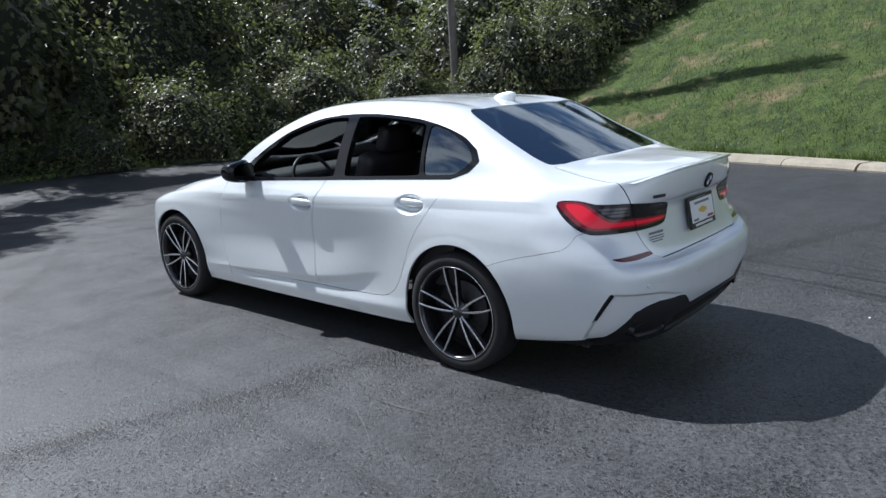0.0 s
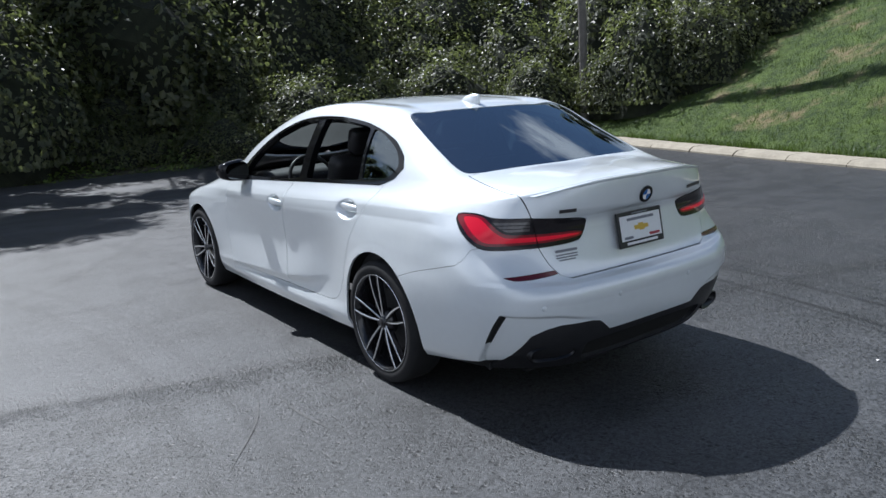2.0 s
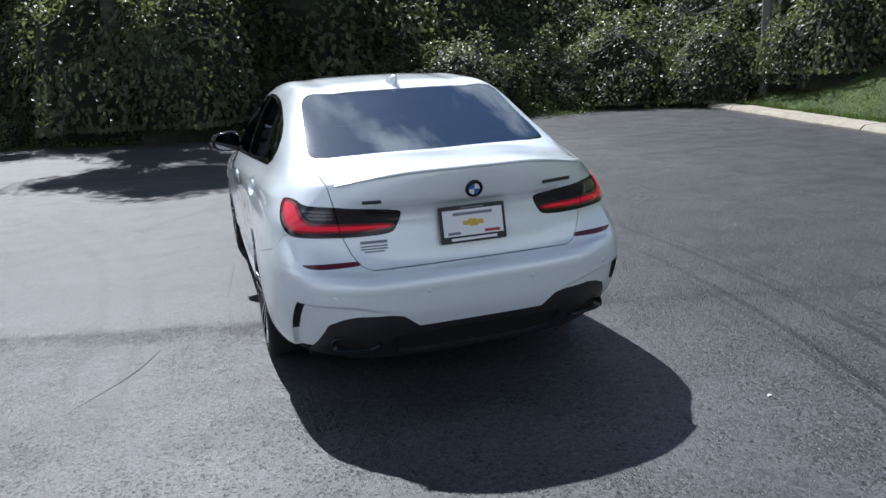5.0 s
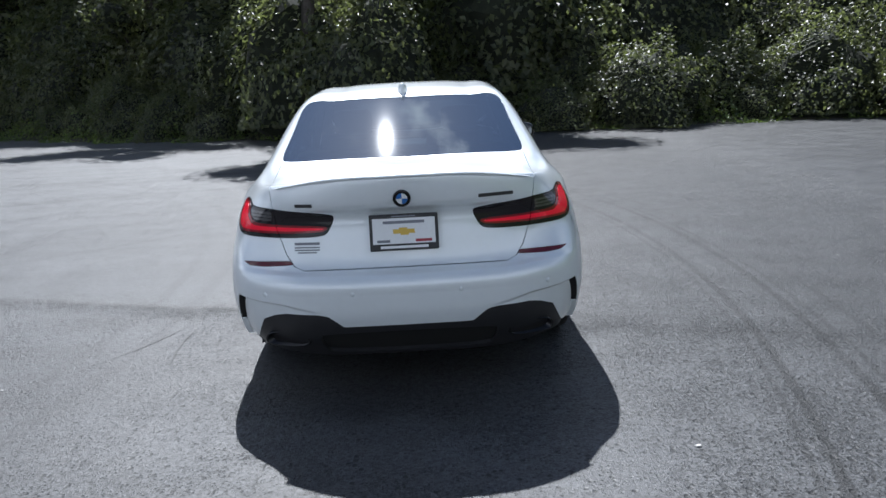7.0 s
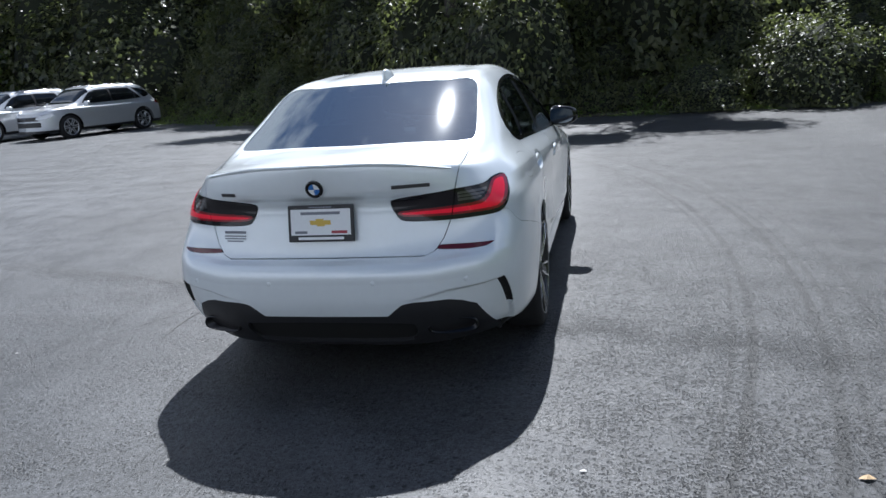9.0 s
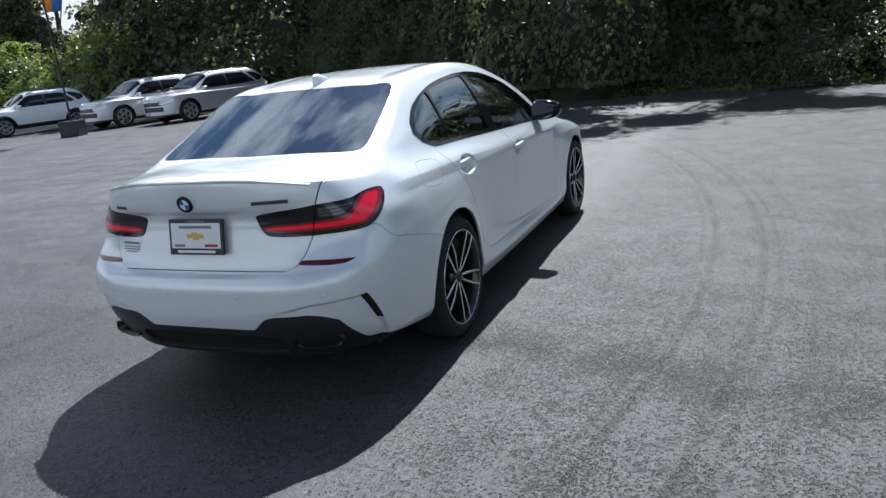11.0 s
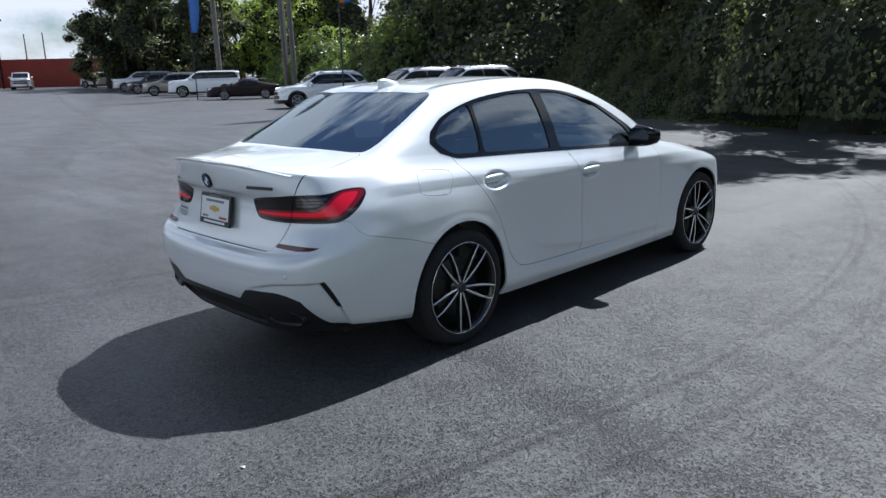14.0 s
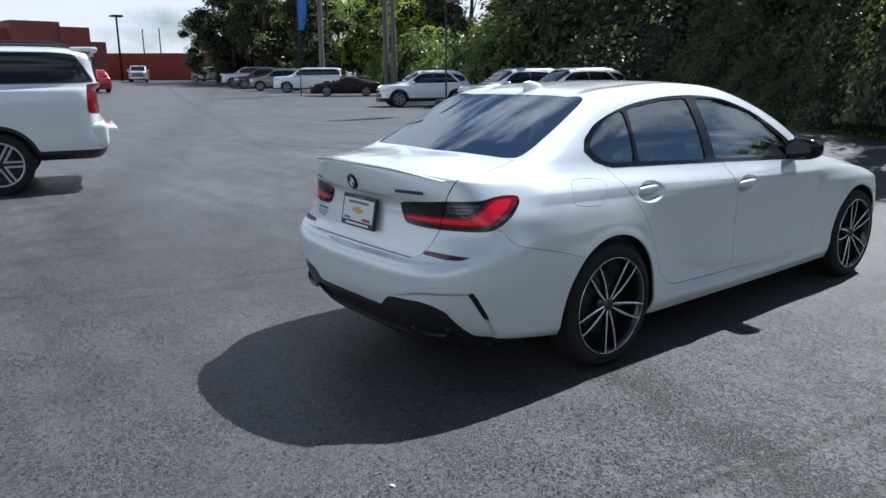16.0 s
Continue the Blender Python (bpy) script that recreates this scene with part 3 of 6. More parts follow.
def wheel_parts():
    """Meshes of one wheel round the x axis, outer face towards +x at 0."""
    data = {}
    V, F = lathe([(.232, -.20), (.29, -.205), (.322, -.195), (.333, -.17), (.335, -.10), (.333, -.03), (.325, -.008), (.305, .004), (.276, .005), (.266, -.003), (.256, -.012)], 72)
    data["tyre"] = link_mesh("tyre", V, F, RUBBER)
    V, F = lathe([(.260, -.006), (.264, .002), (.258, .004), (.252, -.004), (.246, -.012), (.240, -.05), (.232, -.19)], 72)
    data["rim"] = link_mesh("rim", V, F, RIM_DARK)
    V, F = lathe([(.2640, .0025), (.2630, .0048), (.2608, .0048), (.2595, .001)], 72)
    data["rim_lip"] = link_mesh("rim_lip", V, F, RIM_FACE)
    V, F = lathe([(.05, -.075), (.165, -.075), (.172, -.08), (.172, -.095), (.165, -.10), (.05, -.10)], 48)
    data["brake_disc"] = link_mesh("brake_disc", V, F, DISC)
    V, F = lathe([(0.001, -.115), (.242, -.115), (.246, -.13)], 40)
    data["dust_shield"] = link_mesh("dust_shield", V, F, GAP_BLACK)
    V, F = lathe([(.001, -.010), (.024, -.010), (.030, -.014), (.034, -.022), (.060, -.030), (.070, -.05), (.070, -.07)], 32)
    data["hub"] = link_mesh("hub", V, F, RIM_DARK)
    V, F = lathe([(.0005, -.007), (.020, -.007), (.024, -.010), (.025, -.014)], 24)
    data["hub_cap"] = link_mesh("hub_cap", V, F, SATIN_BLACK)
    # one spoke: machined face on a black, tapered web, bowed from hub to rim
    def spoke(name, w0, w1, lift, thick, mat):
        bm, rings = bmesh.new(), []
        for i in range(9):
            k = i / 8
            r = .030 + k * (.256 - .030)
            off = -.024 + .026 * math.sin(k * 1.45) + lift
            w = w0 + (w1 - w0) * k + 0.001 * (1 - abs(2 * k - 1))
            side = .007 + .033 * (1 - (1 - k) ** 1.8)
            rings.append([bm.verts.new((off + o, r, side + s)) for o, s in ((-thick, -w * 1.25), (0, -w * .72), (0, w * .72), (-thick, w * 1.25))])
        for a, b in zip(rings, rings[1:]):
            for j in range(3):
                bm.faces.new((a[j], a[j + 1], b[j + 1], b[j]))
        bmesh.ops.recalc_face_normals(bm, faces=bm.faces)
        return part(name, bm, mat, None, smooth=False)
    data["spoke"] = spoke("spoke", .0064, .0050, .003, .030, RIM_DARK)
    data["spoke_face"] = spoke("spoke_face", .0048, .0037, .0042, .002, RIM_FACE)
    bm = box_bm((.07, .085, .03), (-.085, 0, 0), .012)
    data["caliper"] = part("caliper", bm, SATIN_BLACK, None)
    return data


def build_sedan():
    car = new("sedan")
    tagged(car, "white four-door sedan with black trim, parked on asphalt", "car")
    M = M0 = sedan_surface()
    V = M[0]
    arch = lambda V: np.minimum(np.hypot(V[:, 1], V[:, 2] - WHEEL_R) - ARCH_R[0], np.hypot(V[:, 1] - WHEEL_BASE, V[:, 2] - WHEEL_R) - ARCH_R[1])
    # inner shell that fills the shut lines; its black stands in for their shade
    shell = sedan_surface(150, 110)
    shell = cut(shell, -arch(shell[0]))
    low = cut(shell, shell[0][:, 2] - 1.0)
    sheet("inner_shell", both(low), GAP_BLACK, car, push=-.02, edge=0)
    M = cut(M, -arch(V))

    def take(mesh, f, gap=.0022):
        g = f(mesh[0])
        return cut(mesh, g + gap), cut(mesh, -g + gap)

    rear_pane = cornered([(-.645, -.474), (-.3, -.484), (.3, -.484), (.645, -.474), (.603, -.15), (.566, .138), (.3, .155), (-.3, .155), (-.566, .138), (-.603, -.15)], .05)
    back, M = take(M, lambda V: np.where(V[:, 2] > 1.06, signed(rear_pane, V[:, 0], V[:, 1]), 1.0), 0.001)
    front_pane = chaikin([(-.69, 2.18), (0, 2.32), (.69, 2.18), (.60, 1.72), (.52, 1.43), (0, 1.40), (-.52, 1.43), (-.60, 1.72)], 2)
    wind, M = take(M, lambda V: np.where(V[:, 2] > .95, signed(front_pane, V[:, 0], V[:, 1]), 1.0), 0.001)
    side, M = take(M, lambda V: np.where((V[:, 2] > .9) & (V[:, 0] > .4), signed(DLO, V[:, 1], V[:, 2]), 1.0), 0.0005)
    VB = back[0]
    # its crown across the width
    NB = np.stack([.36 * VB[:, 0], -(.425 - .08 * VB[:, 1]), np.ones(len(VB))], 1)
    VB[:, 3:6] = NB / np.linalg.norm(NB, axis=1, keepdims=True)
    border = back[0]
    fb = signed(cornered([(-.620, -.452), (-.3, -.462), (.3, -.462), (.620, -.452), (.583, -.15), (.552, .122), (.3, .134), (-.3, .134), (-.552, .122), (-.583, -.15)], .04), border[:, 0], border[:, 1])
    sheet("rear_window", both(back), REAR_GLASS, car, "blue-tinted rear window reflecting sky", push=-.003, edge=0)
    sheet("rear_window_border", both(cut(back, -fb)), GLOSS_BLACK, car, push=-.0045, edge=0)
    sheet("windscreen", both(wind), FRONT_GLASS, car, push=-.003, edge=0)
    # side glass and its black surround
    panes = {
        "front_door_glass": cornered([(1.93, .998), (1.6, 1.005), (1.005, 1.030), (1.010, 1.384), (1.20, 1.375), (1.32, 1.352), (1.58, 1.275), (1.84, 1.11)], .015),
        "rear_door_glass": cornered([(.918, 1.036), (.65, 1.048), (.312, 1.062), (.345, 1.335), (.42, 1.350), (.70, 1.380), (.925, 1.386)], .012),
        "quarter_glass": cornered([(.288, 1.064), (.12, 1.072), (.055, 1.078), (-.030, 1.135), (-.036, 1.165), (.03, 1.232), (.17, 1.298), (.320, 1.340)], .02),
    }
    trim = side
    for name, poly in panes.items():
        f = signed(poly, side[0][:, 1], side[0][:, 2])
        pane = cut(side, f)
        sheet(name, pane, SIDE_GLASS, car, "dark tinted side glass", push=-.005, edge=0)
        if name == "quarter_glass":
            sheet(name, mirrored(pane), SIDE_GLASS, car, "dark tinted side glass", push=-.005, edge=0)
        trim = cut(trim, -signed(poly, trim[0][:, 1], trim[0][:, 2]))
    for m in (trim, mirrored(trim)):
        sheet("window_surround", m, GLOSS_BLACK, car, "gloss black window surround", push=.002, edge=.04)

    # tail lamps, cut by the boot's shut line
    def boot(V):
        xt = np.interp(V[:, 2], [.60, .672, .69, .74, .823, .95, 1.045, 1.3], [.30, .475, .518, .556, .588, .610, .628, .628])
        return np.maximum(np.maximum(np.abs(V[:, 0]) - xt, .672 - V[:, 2]), V[:, 1] + .478)

    lampf = lambda V: np.where(V[:, 1] < 0, signed(LAMP, V[:, 6], V[:, 2]), 1.0)
    lamp, M = take(M, lampf, 0.0015)
    for nm, f in (("inner", 1), ("outer", -1)):
        piece = cut(lamp, f * boot(lamp[0]) + .002)
        red = cut(piece, signed(LAMP_L, piece[0][:, 6], piece[0][:, 2]))
        tube_m = cut(piece, signed(LAMP_TUBE, piece[0][:, 6], piece[0][:, 2]))
        bars = cut(piece, signed(LAMP_BARS, piece[0][:, 6], piece[0][:, 2]))
        slats = [cut(bars, np.abs(bars[0][:, 2] - zz) - .0055) for zz in (.902, .917, .932)] if len(bars[1]) else []
        for flip in (False, True):
            side_of = mirrored if flip else (lambda q: q)
            body = sheet("tail_lamp", side_of(piece), LAMP_SMOKE, car, "smoked tail lamp lens", push=.003)
            sheet("light_guide", side_of(red), LAMP_DEEP, body, "dark red L-shaped lens", push=.0055)
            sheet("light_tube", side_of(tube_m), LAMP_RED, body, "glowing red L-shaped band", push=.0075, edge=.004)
            for slat in slats:
                sheet("reversing_lamp", side_of(slat), LAMP_GREY, body, "grey slat of the reversing lamp", push=.0045)
    trunk, M = take(M, boot)
    sheet("trunk_lid", both(trunk), PAINT, car)
    # spoiler lip along the boot's rear edge
    T = trunk[0][:, :3]
    lip = []
    for xx in np.linspace(0, .600, 22):
        near = T[(np.abs(T[:, 0] - xx) < .02) & (T[:, 2] > .99)]
        q = near[np.argmin(near[:, 1] - .55 * near[:, 2])]
        lip.append((xx, q[1], q[2]))
    lip = np.array(lip)
    for k in (1, 2):
        lip[:, k] = np.polyval(np.polyfit(lip[:, 0], lip[:, k], 4), lip[:, 0])
    LV, LF = [], []
    for s in (-1, 1):
        base = len(LV)
        for q in lip:
            fade = min(1.0, (.604 - q[0]) / .25)
            LV += [(s * q[0], q[1] + dy, q[2] + dz * fade) for dy, dz in ((.10, -.004), (.05, .004), (.006, .0095), (-.012, .009), (-.013, .004), (.004, -.010))]
        LF += [(base + i * 6 + j, base + i * 6 + j + 1, base + i * 6 + j + 7, base + i * 6 + j + 6)[::s] for i in range(21) for j in range(5)]
    link_mesh("spoiler_lip", LV, LF, PAINT, car, "slim white spoiler lip on the boot edge", smooth=False)
    # bumper with reflectors, slots and diffuser
    def bump(V):
        zb = np.interp(V[:, 6], [0, .48, .52, .57, .87, .905, .95, 1.0, 1.06, 1.13, 1.32, 1.6], [.672, .672, .70, .83, .83, .820, .778, .750, .735, .712, .653, .56])
        return np.where(V[:, 1] < 0, V[:, 2] - zb, 1.0)

    bumper, M = take(M, bump, .0011)
    refl_poly = cornered([(.532, .715), (.532, .696), (.67, .690), (.745, .694), (.792, .711), (.66, .712)], .006)
    refl, bumper = take(bumper, lambda V: np.where(V[:, 1] < -.4, signed(refl_poly, V[:, 6], V[:, 2]), 1), .0005)
    slot_poly = cornered([(-.902, .548), (-.889, .553), (-.803, .404), (-.813, .402)], .004)
    slot, bumper = take(bumper, lambda V: np.where(V[:, 0] > .66, signed(slot_poly, V[:, 1], V[:, 2]), 1), .0005)
    diff_poly = np.array([(-.30, .410), (.30, .410), (.335, .440), (.37, .467), (.42, .477), (.57, .480), (.63, .467), (.69, .440), (.755, .305), (.80, .0), (-.80, .0), (-.755, .305)])
    diff, bumper = take(bumper, lambda V: np.where(V[:, 1] < -.55, signed(diff_poly, V[:, 0], V[:, 2]), 1), .0005)
    bumper = cut(bumper, np.interp(bumper[0][:, 1], [-.86, -.36], [.318, .246]) - bumper[0][:, 2])
    sheet("rear_bumper", both(bumper), PAINT, car)
    # sunk black sheet: the shade of the open diffuser is put into its colour
    hollow = cornered([(-.43, .375), (.43, .375), (.40, .25), (-.40, .25)], .03)
    inner, diff = take(diff, lambda V: signed(hollow, V[:, 0], V[:, 2]), .0)
    sheet("rear_diffuser", both(diff), SATIN_BLACK, car, "satin black plastic diffuser", push=-.002, edge=.05)
    sheet("diffuser_hollow", both(inner), GAP_BLACK, car, "black sheet for the shade inside the diffuser", push=-.05, edge=0)
    for flip in (False, True):
        r, s = [mirrored(q) if flip else q for q in (refl, slot)]
        sheet("reflector", r, REFLECTOR, car, "dark red reflector strip", push=.001)
        sheet("air_slot", s, GAP_BLACK, car, "black air slot", push=-.002, edge=0)
    # doors and wings
    for name, poly in (("rear_door", REAR_DOOR), ("front_door", FRONT_DOOR)):
        door, M = take(M, lambda V: np.where((V[:, 0] > .5) & (V[:, 1] > -.3), signed(poly, V[:, 1], V[:, 2]), 1), .0016)
        for flip in (False, True):
            sheet(name, mirrored(door) if flip else door, PAINT, car)
    flap = cornered([(-.262, 1.026), (-.285, .925), (-.27, .893), (-.085, .876), (-.058, .89), (.0, 1.003)], .03)
    flap_f = lambda V: np.where(V[:, 0] > .6, signed(flap, V[:, 1], V[:, 2]), 1.0)
    lid, rest = take(M, flap_f, .0010)
    sheet("fuel_flap", lid, PAINT, car)
    for m, flip in ((rest, False), (M, True)):
        bonnet = cut(m, 2.165 - m[0][:, 1])
        body = cut(m, m[0][:, 1] - 2.160)
        sheet("body_side", mirrored(body) if flip else body, PAINT, car)
        sheet("front_wing", mirrored(bonnet) if flip else bonnet, PAINT, car)
        # cloth lining under the roof
        cl = cut(body, 1.0 - body[0][:, 2])
        sheet("roof_lining", mirrored(cl) if flip else cl, CABIN_DARK, car, "dark cloth roof lining", push=-.03, edge=0)
    # wheels
    data = wheel_parts()
    for wx, wy, spin in ((.905, 0, 54), (-.905, 0, 23), (.90, WHEEL_BASE, 30), (-.90, WHEEL_BASE, 51)):
        wheel = new("wheel")
        wheel.parent = car
        wheel.matrix_basis = pose(wx, wy, WHEEL_R, 0, 0, 0 if wx > 0 else 180) @ pose(0, 0, 0, spin, 0, 0)
        for key, ob in data.items():
            if key in ("spoke", "spoke_face", "caliper"):
                continue
            o = new(key, ob.data)
            o.parent = wheel
        o = new("caliper", data["caliper"].data)
        o.parent = wheel
        o.matrix_basis = pose(0, 0, 0, 100) @ pose(0, .16, 0)
        for k in range(5):
            for s in (1, -1):
                for key in ("spoke", "spoke_face"):
                    o = new(key, data[key].data)
                    o.parent = wheel
                    o.matrix_basis = pose(0, 0, 0, 72 * k) @ Matrix.Diagonal((1, 1, s, 1))
    for ob in data.values():
        bpy.data.objects.remove(ob)
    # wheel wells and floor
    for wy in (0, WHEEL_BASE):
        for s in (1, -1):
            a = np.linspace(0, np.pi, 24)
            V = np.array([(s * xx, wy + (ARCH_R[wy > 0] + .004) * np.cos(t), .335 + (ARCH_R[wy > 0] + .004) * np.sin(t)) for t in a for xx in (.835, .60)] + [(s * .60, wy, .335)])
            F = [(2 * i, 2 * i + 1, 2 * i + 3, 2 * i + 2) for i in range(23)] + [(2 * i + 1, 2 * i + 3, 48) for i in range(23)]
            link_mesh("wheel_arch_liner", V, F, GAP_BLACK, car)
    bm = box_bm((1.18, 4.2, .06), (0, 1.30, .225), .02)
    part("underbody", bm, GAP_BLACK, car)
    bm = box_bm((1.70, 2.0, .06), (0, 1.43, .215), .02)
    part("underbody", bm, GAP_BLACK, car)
    sedan_details(car, M0)
    return car


def sedan_details(car, skin):
    def on_tail(x, z, out=0.0):
        """A pose on the tail's skin at width x and height z, its y axis into the car."""
        S = skin[0]
        S = S[S[:, 1] < -.4]
        k = np.argsort((S[:, 0] - abs(x)) ** 2 + (S[:, 2] - z) ** 2)[:6]
        y, n = S[k, 1].mean(), S[k, 3:6].mean(0)
        n = Vector((math.copysign(n[0], x) if abs(x) > .01 else 0.0, n[1], n[2])).normalized()
        m = n.to_track_quat("-Y", "Z").to_matrix().to_4x4()
        m.translation = Vector((x, y, z)) + n * out
        return m

    # door handles
    for s in (1, -1):
        for hy, hz, hx in ((0.325, 0.915, .853), (1.275, .865, .889)):
            bm = bmesh.new()
            bmesh.ops.create_icosphere(bm, subdivisions=4, radius=1.0)
            for v in bm.verts:
                p = lambda a, e: math.copysign(abs(a) ** e, a)
                v.co = (p(v.co.x, .8) * .015 - .012 * v.co.y ** 2, p(v.co.y, .72) * .112, p(v.co.z, .8) * .021)
            o = part("door_handle", bm, PAINT, car, smooth=True)
            o.matrix_basis = pose(s * (hx + .004), hy, hz + .004, 2.2, 0, 0) @ Matrix.Diagonal((s, 1, 1, 1))
    # door mirrors
    for s in (1, -1):
        bm = bmesh.new()
        bmesh.ops.create_icosphere(bm, subdivisions=4, radius=1.0)
        for v in bm.verts:
            x, y, z = v.co
            p = lambda a, e: math.copysign(abs(a) ** e, a)
            x, y, z = p(x, .62) * .108, p(y, .75) * .085, p(z, .66) * .074
            if y < 0:
                y *= .55
            z *= 1 - .18 * (x / .108)
            v.co = (x, y + .025 * (x / .108) ** 2, z)
        o = part("door_mirror", bm, GLOSS_BLACK, car, "gloss black door mirror", smooth=True)
        o.matrix_basis = pose(s * .925, 1.865, 1.042, 0, 0, 0) @ Matrix.Diagonal((s, 1, 1, 1)) @ pose(0, 0, 0, 0, 0, -10)
        bm = bmesh.new()
        bmesh.ops.create_circle(bm, cap_ends=True, segments=32, radius=1)
        bmesh.ops.rotate(bm, matrix=Matrix.Rotation(radians(90), 3, "X"), verts=bm.verts)
        for v in bm.verts:
            p = lambda a, e: math.copysign(abs(a) ** e, a)
            v.co = (p(v.co.x, .62) * .090, 0, p(v.co.z, .66) * .058 * (1 - .18 * v.co.x))
        g = part("mirror_glass", bm, MIRROR, o)
        g.matrix_basis = pose(0, -.0485, 0)
        bm = box_bm((.10, .05, .03), (0, 0, 0), .01)
        part("mirror_foot", bm, GLOSS_BLACK, car).matrix_basis = pose(s * .845, 1.875, .985)
    # shark-fin aerial
    bm = bmesh.new()
    rings = []
    for i in range(9):
        k = i / 8
        zz = 0.062 * k ** .9
        half = .026 * (1 - k) ** .5 + .006
        y0, y1 = -.060 + .006 * k, .11 - .115 * k ** 1.6
        rings.append([bm.verts.new((half * math.sin(a), (y0 + y1) / 2 + (y1 - y0) / 2 * math.cos(a), zz)) for a in np.linspace(0, 2 * np.pi, 20, endpoint=False)])
    for a, b in zip(rings, rings[1:]):
        for j in range(20):
            bm.faces.new((a[j], a[(j + 1) % 20], b[(j + 1) % 20], b[j]))
    bm.faces.new(rings[-1])
    part("roof_aerial", bm, PAINT, car, "white shark-fin roof aerial", smooth=True).matrix_basis = pose(0, .26, 1.432, 10, 0, 0)
    # number plate in its frame, words as plain bars
    tilt = pose(0, -.988, .832, -10, 0, 0)
    fr = part("number_plate_frame", box_bm((.318, .014, .168), (0, 0, 0), .005), SATIN_BLACK, car, "black plastic plate frame")
    fr.matrix_basis = tilt
    def bar(name, x, z, w, h, mat, par, d=.001):
        o = part(name, box_bm((w, .002, h), (0, 0, 0)), mat, par)
        o.matrix_basis = pose(x, -d, z)
        return o
    bar("plate_card", 0, .006, .288, .118, WHITE_CARD, fr, .0075)
    bar("print_bar", 0, .046, .19, .013, GREY_INK, fr, .0085)
    bar("print_bar", -.095, -.040, .06, .012, GREY_INK, fr, .0085)
    bar("print_bar", .09, -.040, .075, .013, RED_INK, fr, .0085)
    bar("print_bar", 0, -.068, .22, .012, WHITE_CARD, fr, .0075)
    bar("print_bar", 0, .073, .11, .006, GREY_INK, fr, .0075)
    bm = bmesh.new()
    vs = [bm.verts.new(p) for p in ((-.048, 0, -.010), (-.016, 0, -.010), (-.016, 0, -.017), (.022, 0, -.017), (.022, 0, -.010), (.052, 0, -.010), (.048, 0, .010), (.016, 0, .010), (.016, 0, .017), (-.022, 0, .017), (-.022, 0, .010), (-.052, 0, .010))]
    bm.faces.new(vs[::-1])
    part("print_shape", bm, GOLD, fr).matrix_basis = pose(0, -.0098, .004)
    # parking sensors in the bumper
    for sx in (-.66, -.25, .25, .66):
        V, F = lathe([(.0005, .0015), (.010, .0015), (.0115, 0), (.0115, -.004)], 16)
        link_mesh("parking_sensor", V, F, PAINT, car, "small round parking sensor").matrix_basis = on_tail(sx, .572) @ pose(0, 0, 0, 0, 0, -90)
    # round badge, lettering strips, dealer sticker
    V, F = lathe([(.0005, .004), (.026, .004), (.027, .006), (.040, .006), (.041, .002), (.041, -.004)], 40)
    badge = link_mesh("round_badge", V, F, GLOSS_BLACK, car, "round badge with blue and white quarters")
    badge.matrix_basis = on_tail(0, .995, .002) @ pose(0, 0, 0, 0, 0, -90)
    for k in range(4):
        bm = bmesh.new()
        c = bm.verts.new((0, 0, 0))
        arc = [bm.verts.new((0, .026 * math.cos(a), .026 * math.sin(a))) for a in np.linspace(k * np.pi / 2, (k + 1) * np.pi / 2, 9)]
        bm.faces.new([c] + arc)
        part("badge_quarter", bm, BADGE_BLUE if k % 2 else WHITE_CARD, badge).matrix_basis = pose(.0048, 0, 0)
    
    for x, w, z in ((-.455, .085, .972), (.43, .17, .985)):
        o = part("badge_lettering", box_bm((w, .004, .016), (0, 0, 0), .001), BADGE_METAL, car, "dark metallic lettering as a plain bar")
        o.matrix_basis = on_tail(x, z, .002)
    st = part("dealer_sticker", box_bm((.12, .001, .012), (0, 0, 0)), GREY_INK, car)
    st.matrix_basis = on_tail(-.455, .790, .003)
    for k in (1, 2, 3):
        o = part("print_bar", box_bm((.12 - .03 * (k == 3), .001, .006), (0, 0, 0)), GREY_INK, st)
        o.matrix_basis = pose(0, 0, -.006 - .012 * k)
    # exhaust tips
    for s in (1, -1):
        bm = bmesh.new()
        outer = [(-.105, -.03), (-.085, .034), (.095, .034), (.115, .0), (.10, -.03)]
        outer = chaikin(outer, 2)
        r = []
        for sc, yy in ((1, 0), (1.0, -.10), (.9, -.10), (.86, -.02)):
            r.append([bm.verts.new((a * sc, yy, b * sc)) for a, b in outer])
        for a, b in zip(r, r[1:]):
            for j in range(len(a)):
                bm.faces.new((a[j], a[(j + 1) % len(a)], b[(j + 1) % len(a)], b[j]))
        bm.faces.new(r[-1])
        bmesh.ops.recalc_face_normals(bm, faces=bm.faces)
        o = part("exhaust_tip", bm, EXHAUST, car, "dark chrome trapezoid exhaust tip", smooth=True)
        o.matrix_basis = pose(s * .545, on_tail(.545, .345).translation.y + .104, .336, 0, 0, s * 16) @ Matrix.Diagonal((s * 1.12, 1, 1.1, 1))
    # cabin
    tub = part("cabin_floor", box_bm((1.5, 2.6, .05), (0, 1.15, .33), .02), CABIN_DARK, car)
    part("dashboard", box_bm((1.42, .45, .30), (0, 2.05, .84), .08, 3), CABIN_DARK, car, smooth=True)
    part("parcel_shelf", box_bm((1.25, .55, .05), (0, -.15, 1.02), .02), CABIN_DARK, car)
    for s in (1, -1):
        part("door_card", box_bm((.05, 2.0, .50), (s * .80, 1.05, .70), .02), CABIN_DARK, car)
        seat = part("front_seat", box_bm((.50, .52, .16), (0, 0, 0), .06, 3), TRIM_LEATHER, car, "black leather front seat", smooth=True)
        seat.matrix_basis = pose(s * .37, 1.40, .55, 6)
